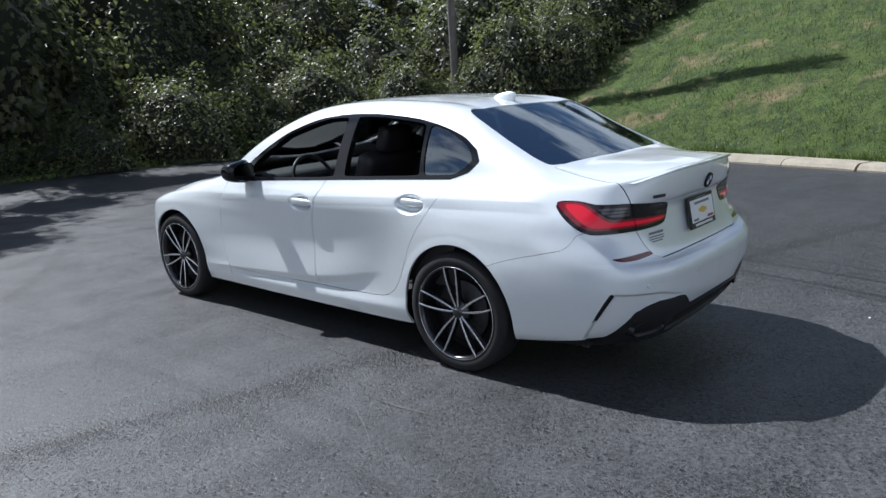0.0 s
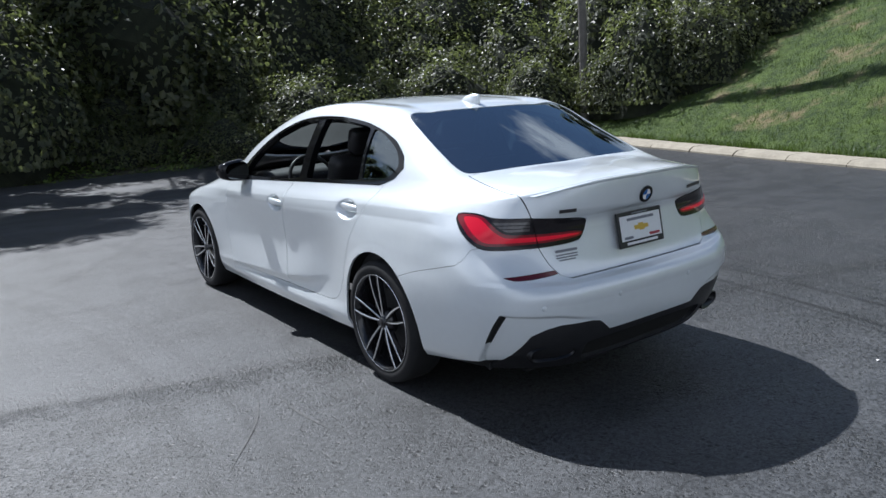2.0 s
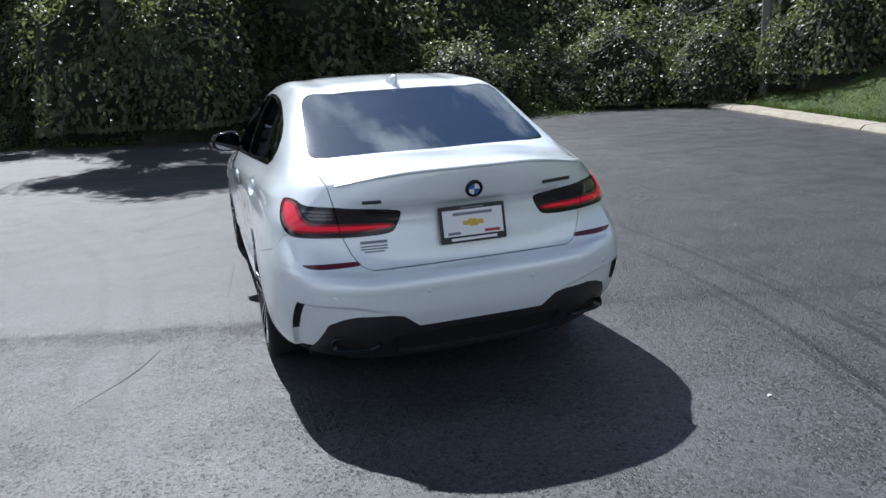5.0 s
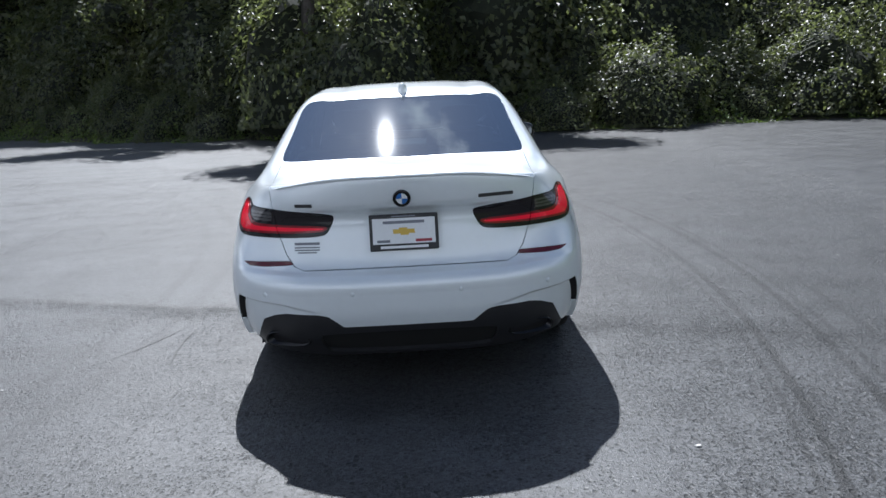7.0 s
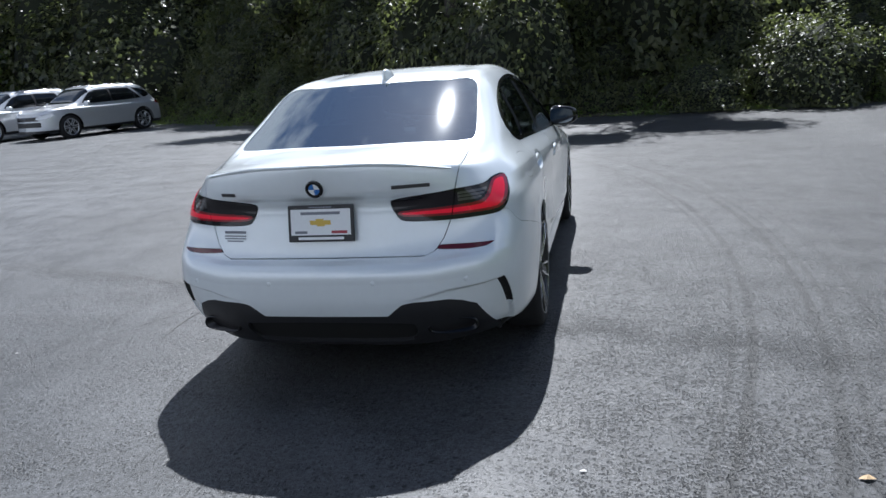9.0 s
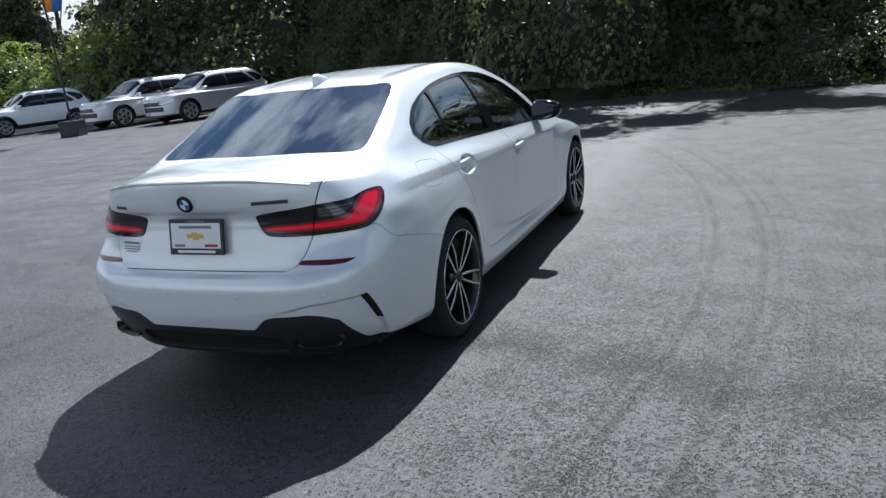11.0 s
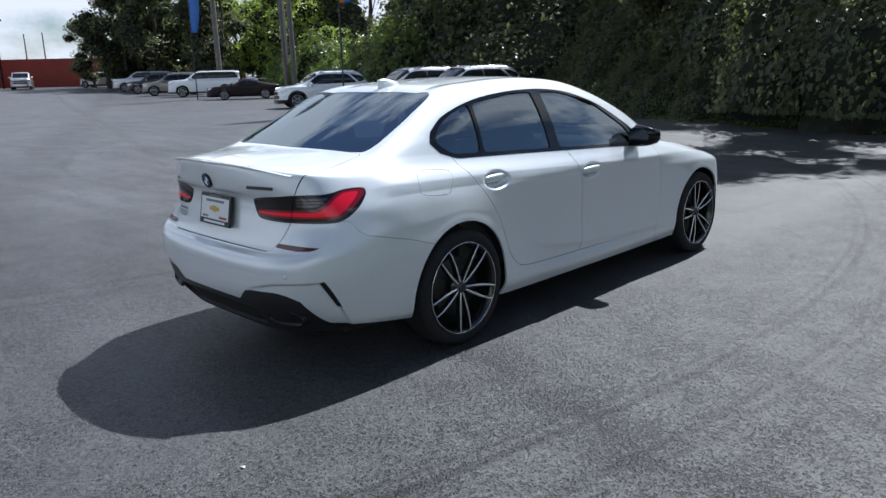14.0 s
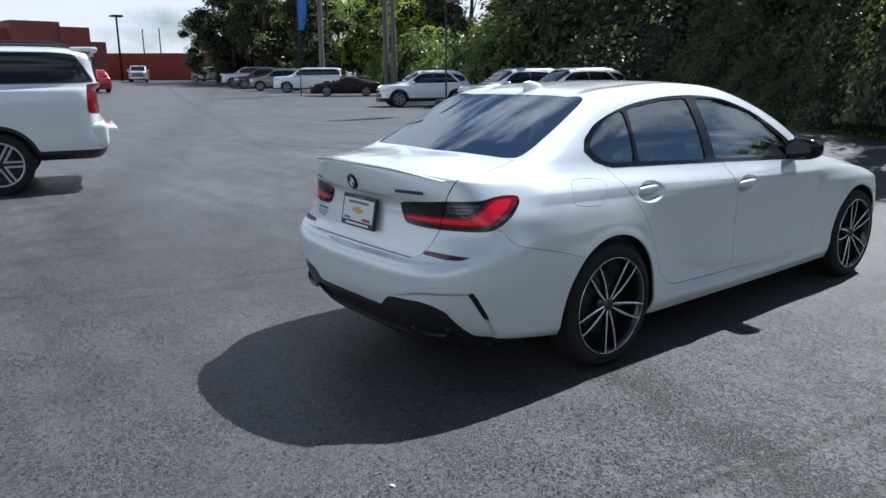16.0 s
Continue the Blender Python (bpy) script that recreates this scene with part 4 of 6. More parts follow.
        back = part("seat_back", box_bm((.48, .14, .62), (0, 0, 0), .06, 3), TRIM_LEATHER, seat, smooth=True)
        back.matrix_basis = pose(0, -.30, .34, 16)
        rest = part("head_rest", box_bm((.26, .10, .17), (0, 0, 0), .045, 3), TRIM_LEATHER, seat, smooth=True)
        rest.matrix_basis = pose(0, -.42, .73, 12)
        for x in (.32,):
            hr = part("rear_head_rest", box_bm((.26, .09, .13), (0, 0, 0), .04, 3), TRIM_LEATHER, car, smooth=True)
            hr.matrix_basis = pose(s * x, .12, 1.13, 14)
    part("rear_bench", box_bm((1.3, .52, .16), (0, .48, .55), .06, 3), TRIM_LEATHER, car, smooth=True)
    part("rear_bench_back", box_bm((1.3, .14, .62), (0, 0, 0), .06, 3), TRIM_LEATHER, car, smooth=True).matrix_basis = pose(0, .18, .82, 20)
    bm = bmesh.new()
    ring = []
    for a in np.linspace(0, 2 * np.pi, 32, endpoint=False):
        ring.append([bm.verts.new(((.175 + .014 * math.cos(b)) * math.cos(a), .014 * math.sin(b), (.175 + .014 * math.cos(b)) * math.sin(a))) for b in np.linspace(0, 2 * np.pi, 8, endpoint=False)])
    for i in range(32):
        for j in range(8):
            bm.faces.new((ring[i][j], ring[(i + 1) % 32][j], ring[(i + 1) % 32][(j + 1) % 8], ring[i][(j + 1) % 8]))
    wheel = part("steering_wheel", bm, TRIM_LEATHER, car, "black leather steering wheel", smooth=True)
    wheel.matrix_basis = pose(-.37, 1.76, .93, -22)
    part("wheel_boss", box_bm((.30, .05, .07), (0, 0, 0), .02), SATIN_BLACK, wheel)


sedan = build_sedan()

# ---- the ground ----
def ground_z(x, y):
    """The lot lies flat round the sedan and rises gently towards its edges."""
    d = np.hypot(x, y)
    return 0.095 * ramp(d, 9, 15.5) + 0.0022 * np.clip(d - 42, 0, 60) ** 1.45


gx = np.concatenate([[-2500, -900, -400, -200], np.arange(-140, -36, 6), np.arange(-36, 37, 1.5), np.arange(42, 61, 6), [120, 300, 900, 2500]]).astype(float)
gy = np.concatenate([[-2500, -900, -300, -120], np.arange(-60, -36, 6), np.arange(-36, 37, 1.5), np.arange(42, 101, 6), [150, 300, 900, 2500]]).astype(float)
GXX, GYY = np.meshgrid(gx, gy, indexing="ij")
GV = np.stack([GXX, GYY, ground_z(GXX, GYY)], -1).reshape(-1, 3)


def asphalt():
    """Worn asphalt: a smoother sheet, a coarser one on the near side of a seam, tyre marks, stains."""
    m = bpy.data.materials.new("asphalt")
    m.use_nodes = True
    n, l = m.node_tree.nodes, m.node_tree.links
    p = n["Principled BSDF"]
    co = n.new("ShaderNodeTexCoord").outputs["Object"]
    sep = n.new("ShaderNodeSeparateXYZ")
    l.new(co, sep.inputs[0])
    X, Y = sep.outputs["X"], sep.outputs["Y"]

    def math_node(op, a, b=None, c=None):
        q = n.new("ShaderNodeMath")
        q.operation = op
        for i, v in enumerate((a, b, c)):
            if v is None:
                continue
            if isinstance(v, (int, float)):
                q.inputs[i].default_value = v
            else:
                l.new(v, q.inputs[i])
        return q.outputs[0]

    def tex(scale, detail=3, rough=0.55, stretch=None):
        q = n.new("ShaderNodeTexNoise")
        q.inputs["Scale"].default_value, q.inputs["Detail"].default_value, q.inputs["Roughness"].default_value = scale, detail, rough
        if stretch:
            mp = n.new("ShaderNodeMapping")
            mp.inputs["Scale"].default_value, mp.inputs["Rotation"].default_value = stretch[0], (0, 0, stretch[1])
            l.new(co, mp.inputs["Vector"])
            l.new(mp.outputs[0], q.inputs["Vector"])
        else:
            l.new(co, q.inputs["Vector"])
        return q.outputs["Fac"]

    def span(v, a, b, lo, hi):
        q = n.new("ShaderNodeMapRange")
        q.interpolation_type = "SMOOTHSTEP"
        l.new(v, q.inputs["Value"])
        for key, val in (("From Min", a), ("From Max", b), ("To Min", lo), ("To Max", hi)):
            q.inputs[key].default_value = val
        return q.outputs["Result"]

    wob = math_node("MULTIPLY", math_node("SUBTRACT", tex(2.2, 4), 0.5), 0.16)
    seam = math_node("ADD", math_node("SUBTRACT", math_node("SUBTRACT", 0.27, math_node("MULTIPLY", X, 0.30)), Y), wob)
    near = span(seam, -0.10, 0.10, 0, 1)
    patch = span(tex(0.9, 4, 0.6), 0.40, 0.60, 0.30, 0.68)
    band = span(seam, 0.12, 0.55, 1.0, 0.0)
    coarse = math_node("MAXIMUM", math_node("MULTIPLY", math_node("MULTIPLY", math_node("MULTIPLY", near, span(X, -1.7, -0.6, 0.75, 1.0)), span(X, 4.0, 6.0, 1.0, 0.15)), math_node("MAXIMUM", patch, band)), math_node("MULTIPLY", math_node("MULTIPLY", span(X, 0.5, 1.4, 0.0, 1.0), span(X, 4.0, 6.0, 1.0, 0.15)), span(tex(0.7, 3), 0.35, 0.6, 0.75, 1.0)))
    def cells(scale):
        q = n.new("ShaderNodeTexVoronoi")
        q.inputs["Scale"].default_value = scale
        l.new(co, q.inputs["Vector"])
        s2 = n.new("ShaderNodeSeparateColor")
        l.new(q.outputs["Color"], s2.inputs[0])
        return q.outputs["Distance"], s2.outputs[0]

    stone_d, stone_c = cells(85)
    chip_d, chip_c = cells(55)
    sand_d, sand_c = cells(170)
    fine = tex(230, 2, 0.6)
    grit = tex(26, 5, 0.75)
    big, mid = tex(0.35, 5), tex(2.6, 4)
    streak = tex(1.0, 4, 0.5, ((0.35, 3.0, 1), 0.18))
    # base tone
    tone = math_node("ADD", span(big, 0.3, 0.7, 0.050, 0.068), span(mid, 0.3, 0.7, -0.008, 0.008))
    tone = math_node("ADD", tone, span(streak, 0.35, 0.7, -0.007, 0.009))
    pits = span(chip_c, 0.74, 0.88, 0.0, -0.022)
    rough_tone = math_node("ADD", math_node("ADD", span(stone_c, 0.0, 1.0, -0.027, 0.030), span(grit, 0.42, 0.58, -0.018, 0.012)), math_node("ADD", span(sand_c, 0, 1, -0.012, 0.012), pits))
    flat_tone = math_node("ADD", math_node("ADD", span(sand_c, 0.0, 1.0, -0.019, 0.019), span(stone_c, 0.0, 1.0, -0.017, 0.017)), span(grit, 0.36, 0.62, -0.012, 0.008))
    mixed = n.new("ShaderNodeMix")
    l.new(coarse, mixed.inputs["Factor"]); l.new(flat_tone, mixed.inputs["A"]); l.new(rough_tone, mixed.inputs["B"])
    tone = math_node("MAXIMUM", math_node("ADD", tone, mixed.outputs["Result"]), 0.008)
    # a dark ragged joint along the seam
    joint = span(math_node("ABSOLUTE", math_node("SUBTRACT", seam, 0.02)), 0.01, 0.09, 1.0, 0.0)
    joint = math_node("MULTIPLY", joint, span(X, -4.5, -2.5, 0.0, 1.0))
    joint = math_node("MULTIPLY", joint, span(grit, 0.42, 0.62, 1.0, 0.0))
    tone = math_node("MULTIPLY", tone, math_node("SUBTRACT", 1.0, math_node("MULTIPLY", joint, 0.75)))
    # open pits where the binder has gone, thick along the seam, and pale bare stones
    ragged = span(math_node("ABSOLUTE", seam), 0.0, 0.32, 1.0, 0.0)
    thick = math_node("ADD", math_node("MULTIPLY", coarse, 0.32), math_node("MULTIPLY", math_node("MULTIPLY", ragged, span(X, -4.5, -3.0, 0.5, 1.0)), 0.58))
    thick = math_node("MULTIPLY", math_node("ADD", thick, 0.085), span(tex(3.1, 4, 0.65), 0.35, 0.65, 0.45, 1.5))
    holes = None
    for scale, share in ((62, 1.0), (34, 0.55), (105, 1.1)):
        dist, pick = cells(scale)
        hole = math_node("MULTIPLY", span(math_node("SUBTRACT", math_node("MULTIPLY", thick, share), pick), -0.01, 0.03, 0.0, 1.0), span(dist, 0.22, 0.52, 1.0, 0.0))
        holes = hole if holes is None else math_node("MAXIMUM", holes, hole)
    tone = math_node("MULTIPLY", tone, math_node("SUBTRACT", 1.0, math_node("MULTIPLY", holes, 0.80)))
    dist, pick = cells(78)
    bare = math_node("MULTIPLY", math_node("MULTIPLY", span(pick, 0.66, 0.74, 0.0, 1.0), span(dist, 0.20, 0.50, 1.0, 0.0)), span(coarse, 0.1, 0.9, 0.10, 1.0))
    tone = math_node("ADD", tone, math_node("MULTIPLY", bare, 0.062))
    # tyre marks: arcs swept over the lot
    for cx, cy, r, w, k in ((-9.6, 1.55, 11.72, 0.032, 0.74), (-9.6, 1.55, 11.63, 0.020, 0.50), (-10.2, 1.5, 12.64, 0.035, 0.74), (-10.2, 1.5, 12.74, 0.022, 0.55), (-10.2, 1.5, 12.93, 0.024, 0.45), (-9.5, -3.0, 13.6, 0.06, 0.16), (6.0, -16.0, 26.4, 0.08, 0.32), (5.0, -14.0, 25.1, 0.09, 0.30), (-3.0, -20.0, 28.6, 0.08, 0.34), (-3.0, -20.0, 29.6, 0.10, 0.30), (2.0, -24.0, 31.2, 0.12, 0.28), (-10.5, 1.0, 8.6, 0.05, 0.22), (-10.5, 1.0, 8.9, 0.06, 0.20), (-8.0, 9.5, 8.2, 0.07, 0.24)):
        d = math_node("ABSOLUTE", math_node("SUBTRACT", math_node("SQRT", math_node("ADD", math_node("POWER", math_node("SUBTRACT", X, cx), 2), math_node("POWER", math_node("SUBTRACT", Y, cy), 2))), r))
        mark = math_node("MULTIPLY", span(d, w * 0.45, w * 1.15, k, 0.0), span(tex(1.4, 3), 0.35, 0.6, 0.7, 1.1))
        tone = math_node("MULTIPLY", tone, math_node("SUBTRACT", 1.0, mark))
    # darker sealed lane on the far side of the lot
    lane = math_node("ADD", math_node("ADD", Y, math_node("MULTIPLY", X, 0.42)), math_node("MULTIPLY", tex(0.5, 4), 1.2))
    tone = math_node("MULTIPLY", tone, math_node("SUBTRACT", 1.0, math_node("MULTIPLY", span(math_node("ABSOLUTE", math_node("ADD", lane, 2.6)), 0.2, 0.9, 0.22, 0.0), span(X, -5.0, -2.5, 1.0, 0.0))))
    # pits and pale grit
    speck = n.new("ShaderNodeTexVoronoi")
    speck.inputs["Scale"].default_value = 7
    l.new(co, speck.inputs["Vector"])
    tone = math_node("ADD", tone, span(speck.outputs["Distance"], 0.018, 0.035, 0.07, 0.0))
    # the tone scales along x: paler below -6, darker above 4, with a noisy edge
    drift = math_node("ADD", X, math_node("MULTIPLY", tex(0.6, 4), 1.5))
    tone = math_node("MULTIPLY", tone, span(drift, -6.0, -1.6, 1.36, 0.88))
    tone = math_node("MULTIPLY", tone, span(drift, 1.4, 4.0, 1.0, 0.62))
    rgb = n.new("ShaderNodeCombineColor")
    l.new(math_node("MULTIPLY", tone, 0.97), rgb.inputs[0]); l.new(tone, rgb.inputs[1]); l.new(math_node("MULTIPLY", tone, 1.05), rgb.inputs[2])
    l.new(rgb.outputs[0], p.inputs["Base Color"])
    l.new(span(mid, 0.3, 0.7, 0.47, 0.57), p.inputs["Roughness"])
    p.inputs["Specular IOR Level"].default_value = 0.5
    bp = n.new("ShaderNodeBump")
    bp.inputs["Distance"].default_value = 0.012
    l.new(span(coarse, 0, 1, 0.30, 0.62), bp.inputs["Strength"])
    l.new(math_node("SUBTRACT", math_node("ADD", math_node("MULTIPLY", stone_c, 0.5), math_node("ADD", math_node("MULTIPLY", grit, 0.6), math_node("MULTIPLY", fine, 0.35))), math_node("MULTIPLY", holes, 0.8)), bp.inputs["Height"])
    l.new(bp.outputs["Normal"], p.inputs["Normal"])
    return m


ground = link_mesh("ground", GV, grid_tris(len(gx), len(gy)), asphalt())
tagged(ground, "grey worn asphalt of a wide sales lot", "ground", kind="structure")

# ---- kerb and grass bank ----
KERB = np.array([(2.0, -26), (4.8, -14), (6.6, -6), (8.0, -0.4), (8.65, 1.9), (9.5, 5.5), (10.3, 9.0), (10.75, 10.9), (10.84, 11.3)], float)
LINE = np.array([(-2.0, -45), (4.8, -14), (6.6, -6), (8.0, -0.4), (8.65, 1.9), (9.5, 5.5), (10.3, 9.0), (10.95, 12.0), (12.5, 18.0), (16.0, 32.0)], float)


def along(points, n):
    t = np.concatenate([[0], np.cumsum(np.linalg.norm(np.diff(points, axis=0), axis=1))])
    P = hermite(points, t, np.linspace(0, t[-1], n))
    D = np.gradient(P, axis=0)
    D /= np.linalg.norm(D, axis=1, keepdims=True)
    return P, np.stack([D[:, 1], -D[:, 0]], 1)


def kerb_stone(a, b, na, nb):
    """One length of kerb: a low sloped concrete step with rounded nose."""
    prof = [(-.02, -.10), (-.02, .03), (.03, .075), (.07, .098), (.12, .105), (.42, .112), (.44, .10), (.44, -.10)]
    V, k = [], len(prof)
    for t in (0, 0.25, 0.5, 0.75, 1):
        q, nn = a + (b - a) * t, na + (nb - na) * t
        for o, z in prof:
            x, y = q[0] + nn[0] * o, q[1] + nn[1] * o
            wear = 0.012 * noise.noise(Vector((x * 2.3, y * 2.3, z * 9)))
            V.append((x, y, float(ground_z(x, y)) + z + wear * (z > 0)))
    F = [(i * k + j, i * k + j + 1, (i + 1) * k + j + 1, (i + 1) * k + j) for i in range(4) for j in range(k - 1)] + [tuple(range(k))[::-1], tuple(4 * k + j for j in range(k))]
    return V, F


kerb = new("kerb")
tagged(kerb, "weathered pale concrete kerb along the grass bank", "kerb", kind="structure")
KP, KN = along(KERB, 34)
for i in range(33):
    g = 0.006 + 0.02 * (i % 5 == 2)
    d = KP[i + 1] - KP[i]
    V, F = kerb_stone(KP[i] + d * g, KP[i + 1] - d * g, KN[i], KN[i + 1])
    link_mesh("kerb_stone", V, F, CONCRETE, kerb, smooth=False)


def bank_z(o, x, y):
    n1 = noise.noise(Vector((x * 0.35, y * 0.35, 3.1))) * 0.16 + noise.noise(Vector((x * 1.3, y * 1.3, 7.7))) * 0.05
    return float(ground_z(x, y)) + 0.10 + 0.47 * max(0.0, o - 0.75) ** 1.02 * (1 - 0.012 * o) + n1 * min(1.0, max(0.0, o - .42) / 1.5) * 1.0


def turf():
    m = bpy.data.materials.new("mown_grass")
    m.use_nodes = True
    n, l = m.node_tree.nodes, m.node_tree.links
    p = n["Principled BSDF"]
    co = n.new("ShaderNodeTexCoord").outputs["Object"]
    def tex(s, d=4):
        q = n.new("ShaderNodeTexNoise")
        q.inputs["Scale"].default_value, q.inputs["Detail"].default_value, q.inputs["Roughness"].default_value = s, d, 0.65
        l.new(co, q.inputs["Vector"])
        return q.outputs["Fac"]
    r1, r2, mx, mx2 = n.new("ShaderNodeValToRGB"), n.new("ShaderNodeValToRGB"), n.new("ShaderNodeMix"), n.new("ShaderNodeMix")
    e = r1.color_ramp.elements
    e[0].position, e[0].color = 0.40, (0.020, 0.042, 0.005, 1)
    e[1].position, e[1].color = 0.60, (0.088, 0.134, 0.020, 1)
    e = r2.color_ramp.elements
    e[0].position, e[0].color = 0.55, (0, 0, 0, 1)
    e[1].position, e[1].color = 0.67, (0.9, 0.75, 0.75, 1)
    mx.data_type = "RGBA"
    mx.inputs["B"].default_value = (0.26, 0.19, 0.105, 1)
    mixn = n.new("ShaderNodeMix")
    mixn.inputs["Factor"].default_value = 0.5
    l.new(tex(13, 6), mixn.inputs["A"]); l.new(tex(2.6, 5), mixn.inputs["B"])
    l.new(mixn.outputs["Result"], r1.inputs["Fac"]); l.new(tex(0.75, 6), r2.inputs["Fac"])
    l.new(r1.outputs["Color"], mx.inputs["A"]); l.new(r2.outputs["Color"], mx.inputs["Factor"])
    l.new(mx.outputs["Result"], p.inputs["Base Color"])
    p.inputs["Roughness"].default_value = 0.9
    bp = n.new("ShaderNodeBump")
    bp.inputs["Strength"].default_value, bp.inputs["Distance"].default_value = 1.0, 0.06
    l.new(tex(38, 4), bp.inputs["Height"]); l.new(bp.outputs["Normal"], p.inputs["Normal"])
    return m


BP, BN = along(LINE, 130)
OUT = np.concatenate([np.linspace(.40, 1.2, 6), np.linspace(1.5, 9, 26), np.linspace(9.8, 34, 22)])
GBV = np.array([(q[0] + nn[0] * o, q[1] + nn[1] * o, bank_z(o, q[0] + nn[0] * o, q[1] + nn[1] * o)) for q, nn in zip(BP, BN) for o in OUT])
bank = link_mesh("grass_bank", GBV, grid_tris(len(BP), len(OUT)), turf())
tagged(bank, "sunlit grass bank with bare straw-coloured patches", "grass", kind="structure")
WOOD_EDGE = np.array([(-60, 42), (-40, 34), (-26, 27.5), (-17, 22.8), (-12.2, 19.4), (-8.4, 16.6), (-4.2, 14.9), (0, 13.8), (4, 13.4), (8, 13.0), (11.0, 12.6), (16, 12.2)], float)
WP, WN = along(WOOD_EDGE, 90)
WO = np.concatenate([np.linspace(-.05, 1.5, 6), np.linspace(2, 30, 16)])
WV = np.array([(q[0] - nn[0] * o, q[1] - nn[1] * o, float(ground_z(q[0], q[1])) + 0.01 + 0.10 * max(0, o) + (0.05 * noise.noise(Vector((q[0], q[1], o))) if o > 0 else -0.02)) for q, nn in zip(WP, WN) for o in WO])
SOIL = shader("leaf_litter", (0.045, 0.04, 0.025), 0.95, var=0.4, scale=3, bump=0.6, bump_scale=20)
tagged(link_mesh("wood_floor", WV, grid_tris(len(WP), len(WO), True), SOIL), "dark leaf litter under the trees", "ground", kind="structure")

# ---- foliage ----
rng = np.random.default_rng(7)


def leaves(P, D, size, rng):
    """Small folded leaves at P that face about D: vertex and face arrays."""
    n = len(P)
    D = D + rng.normal(0, 0.55, (n, 3))
    D /= np.linalg.norm(D, axis=1, keepdims=True)
    A = np.cross(D, rng.normal(0, 1, (n, 3)))
    A /= np.linalg.norm(A, axis=1, keepdims=True)
    B = np.cross(D, A)
    s = (size * rng.uniform(0.6, 1.35, n))[:, None]
    V = np.stack([P - A * s * .5, P - B * s * .36 + D * s * .08 + A * s * .08, P + A * s * .55 - D * s * .06, P + B * s * .36 + D * s * .08 + A * s * .08], 1)
    i = np.arange(n)[:, None] * 4
    F = np.concatenate([i + [[0, 1, 2]], i + [[0, 2, 3]]], 0)
    order = np.argsort(np.concatenate([np.arange(n), np.arange(n)]), kind="stable")
    return V.reshape(-1, 3), F[order]


def lump(D, seed, amp=0.40):
    return np.array([1 + amp * noise.noise(Vector(d * 1.7) + Vector((seed, 0, 0))) + amp * 0.6 * noise.noise(Vector(d * 4.1) + Vector((0, seed, 0))) for d in D])


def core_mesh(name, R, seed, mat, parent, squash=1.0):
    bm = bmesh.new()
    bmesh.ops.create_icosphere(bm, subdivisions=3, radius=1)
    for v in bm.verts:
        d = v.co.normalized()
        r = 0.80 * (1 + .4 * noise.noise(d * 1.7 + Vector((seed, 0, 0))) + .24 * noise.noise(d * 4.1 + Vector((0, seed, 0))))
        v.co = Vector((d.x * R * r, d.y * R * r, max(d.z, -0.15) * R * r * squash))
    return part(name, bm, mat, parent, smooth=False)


# near-black filler colour: the shade deep inside the foliage is painted by it
INNER = shader("core_shade_fill", (0.016, 0.020, 0.010), 0.95, var=0.5, scale=8, bump=1.0, bump_scale=30)


def bush(seed, R, squash, count, size, mat, label):
    top = new("ivy_bush")
    tagged(top, label, "bush")
    rg = np.random.default_rng(seed)
    D = rg.normal(0, 1, (count, 3))
    D[:, 2] = np.abs(D[:, 2]) * 1.0 - 0.1
    D /= np.linalg.norm(D, axis=1, keepdims=True)
    r = lump(D, seed * 3.7) * rg.uniform(0.80, 1.06, count) ** 0.7 * R
    P = D * r[:, None]
    P[:, 2] = np.maximum(P[:, 2] * squash, 0.04)
    out = D.copy()
    out[:, 2] += 0.55
    V, F = leaves(P, out, size, rg)
    link_mesh("foliage", V, F, mat, top, smooth=False)
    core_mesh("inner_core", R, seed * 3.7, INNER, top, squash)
    return top


def tube(points, radii, seg=7):
    V, F = [], []
    for i, (p, r) in enumerate(zip(points, radii)):
        d = (Vector(points[min(i + 1, len(points) - 1)]) - Vector(points[max(i - 1, 0)])).normalized()
        a = d.orthogonal().normalized()
        b = d.cross(a)
        V += [tuple(Vector(p) + (a * math.cos(t) + b * math.sin(t)) * r) for t in np.linspace(0, 2 * math.pi, seg, endpoint=False)]
    for i in range(len(points) - 1):
        F += [(i * seg + j, i * seg + (j + 1) % seg, (i + 1) * seg + (j + 1) % seg, (i + 1) * seg + j) for j in range(seg)]
    return V, F


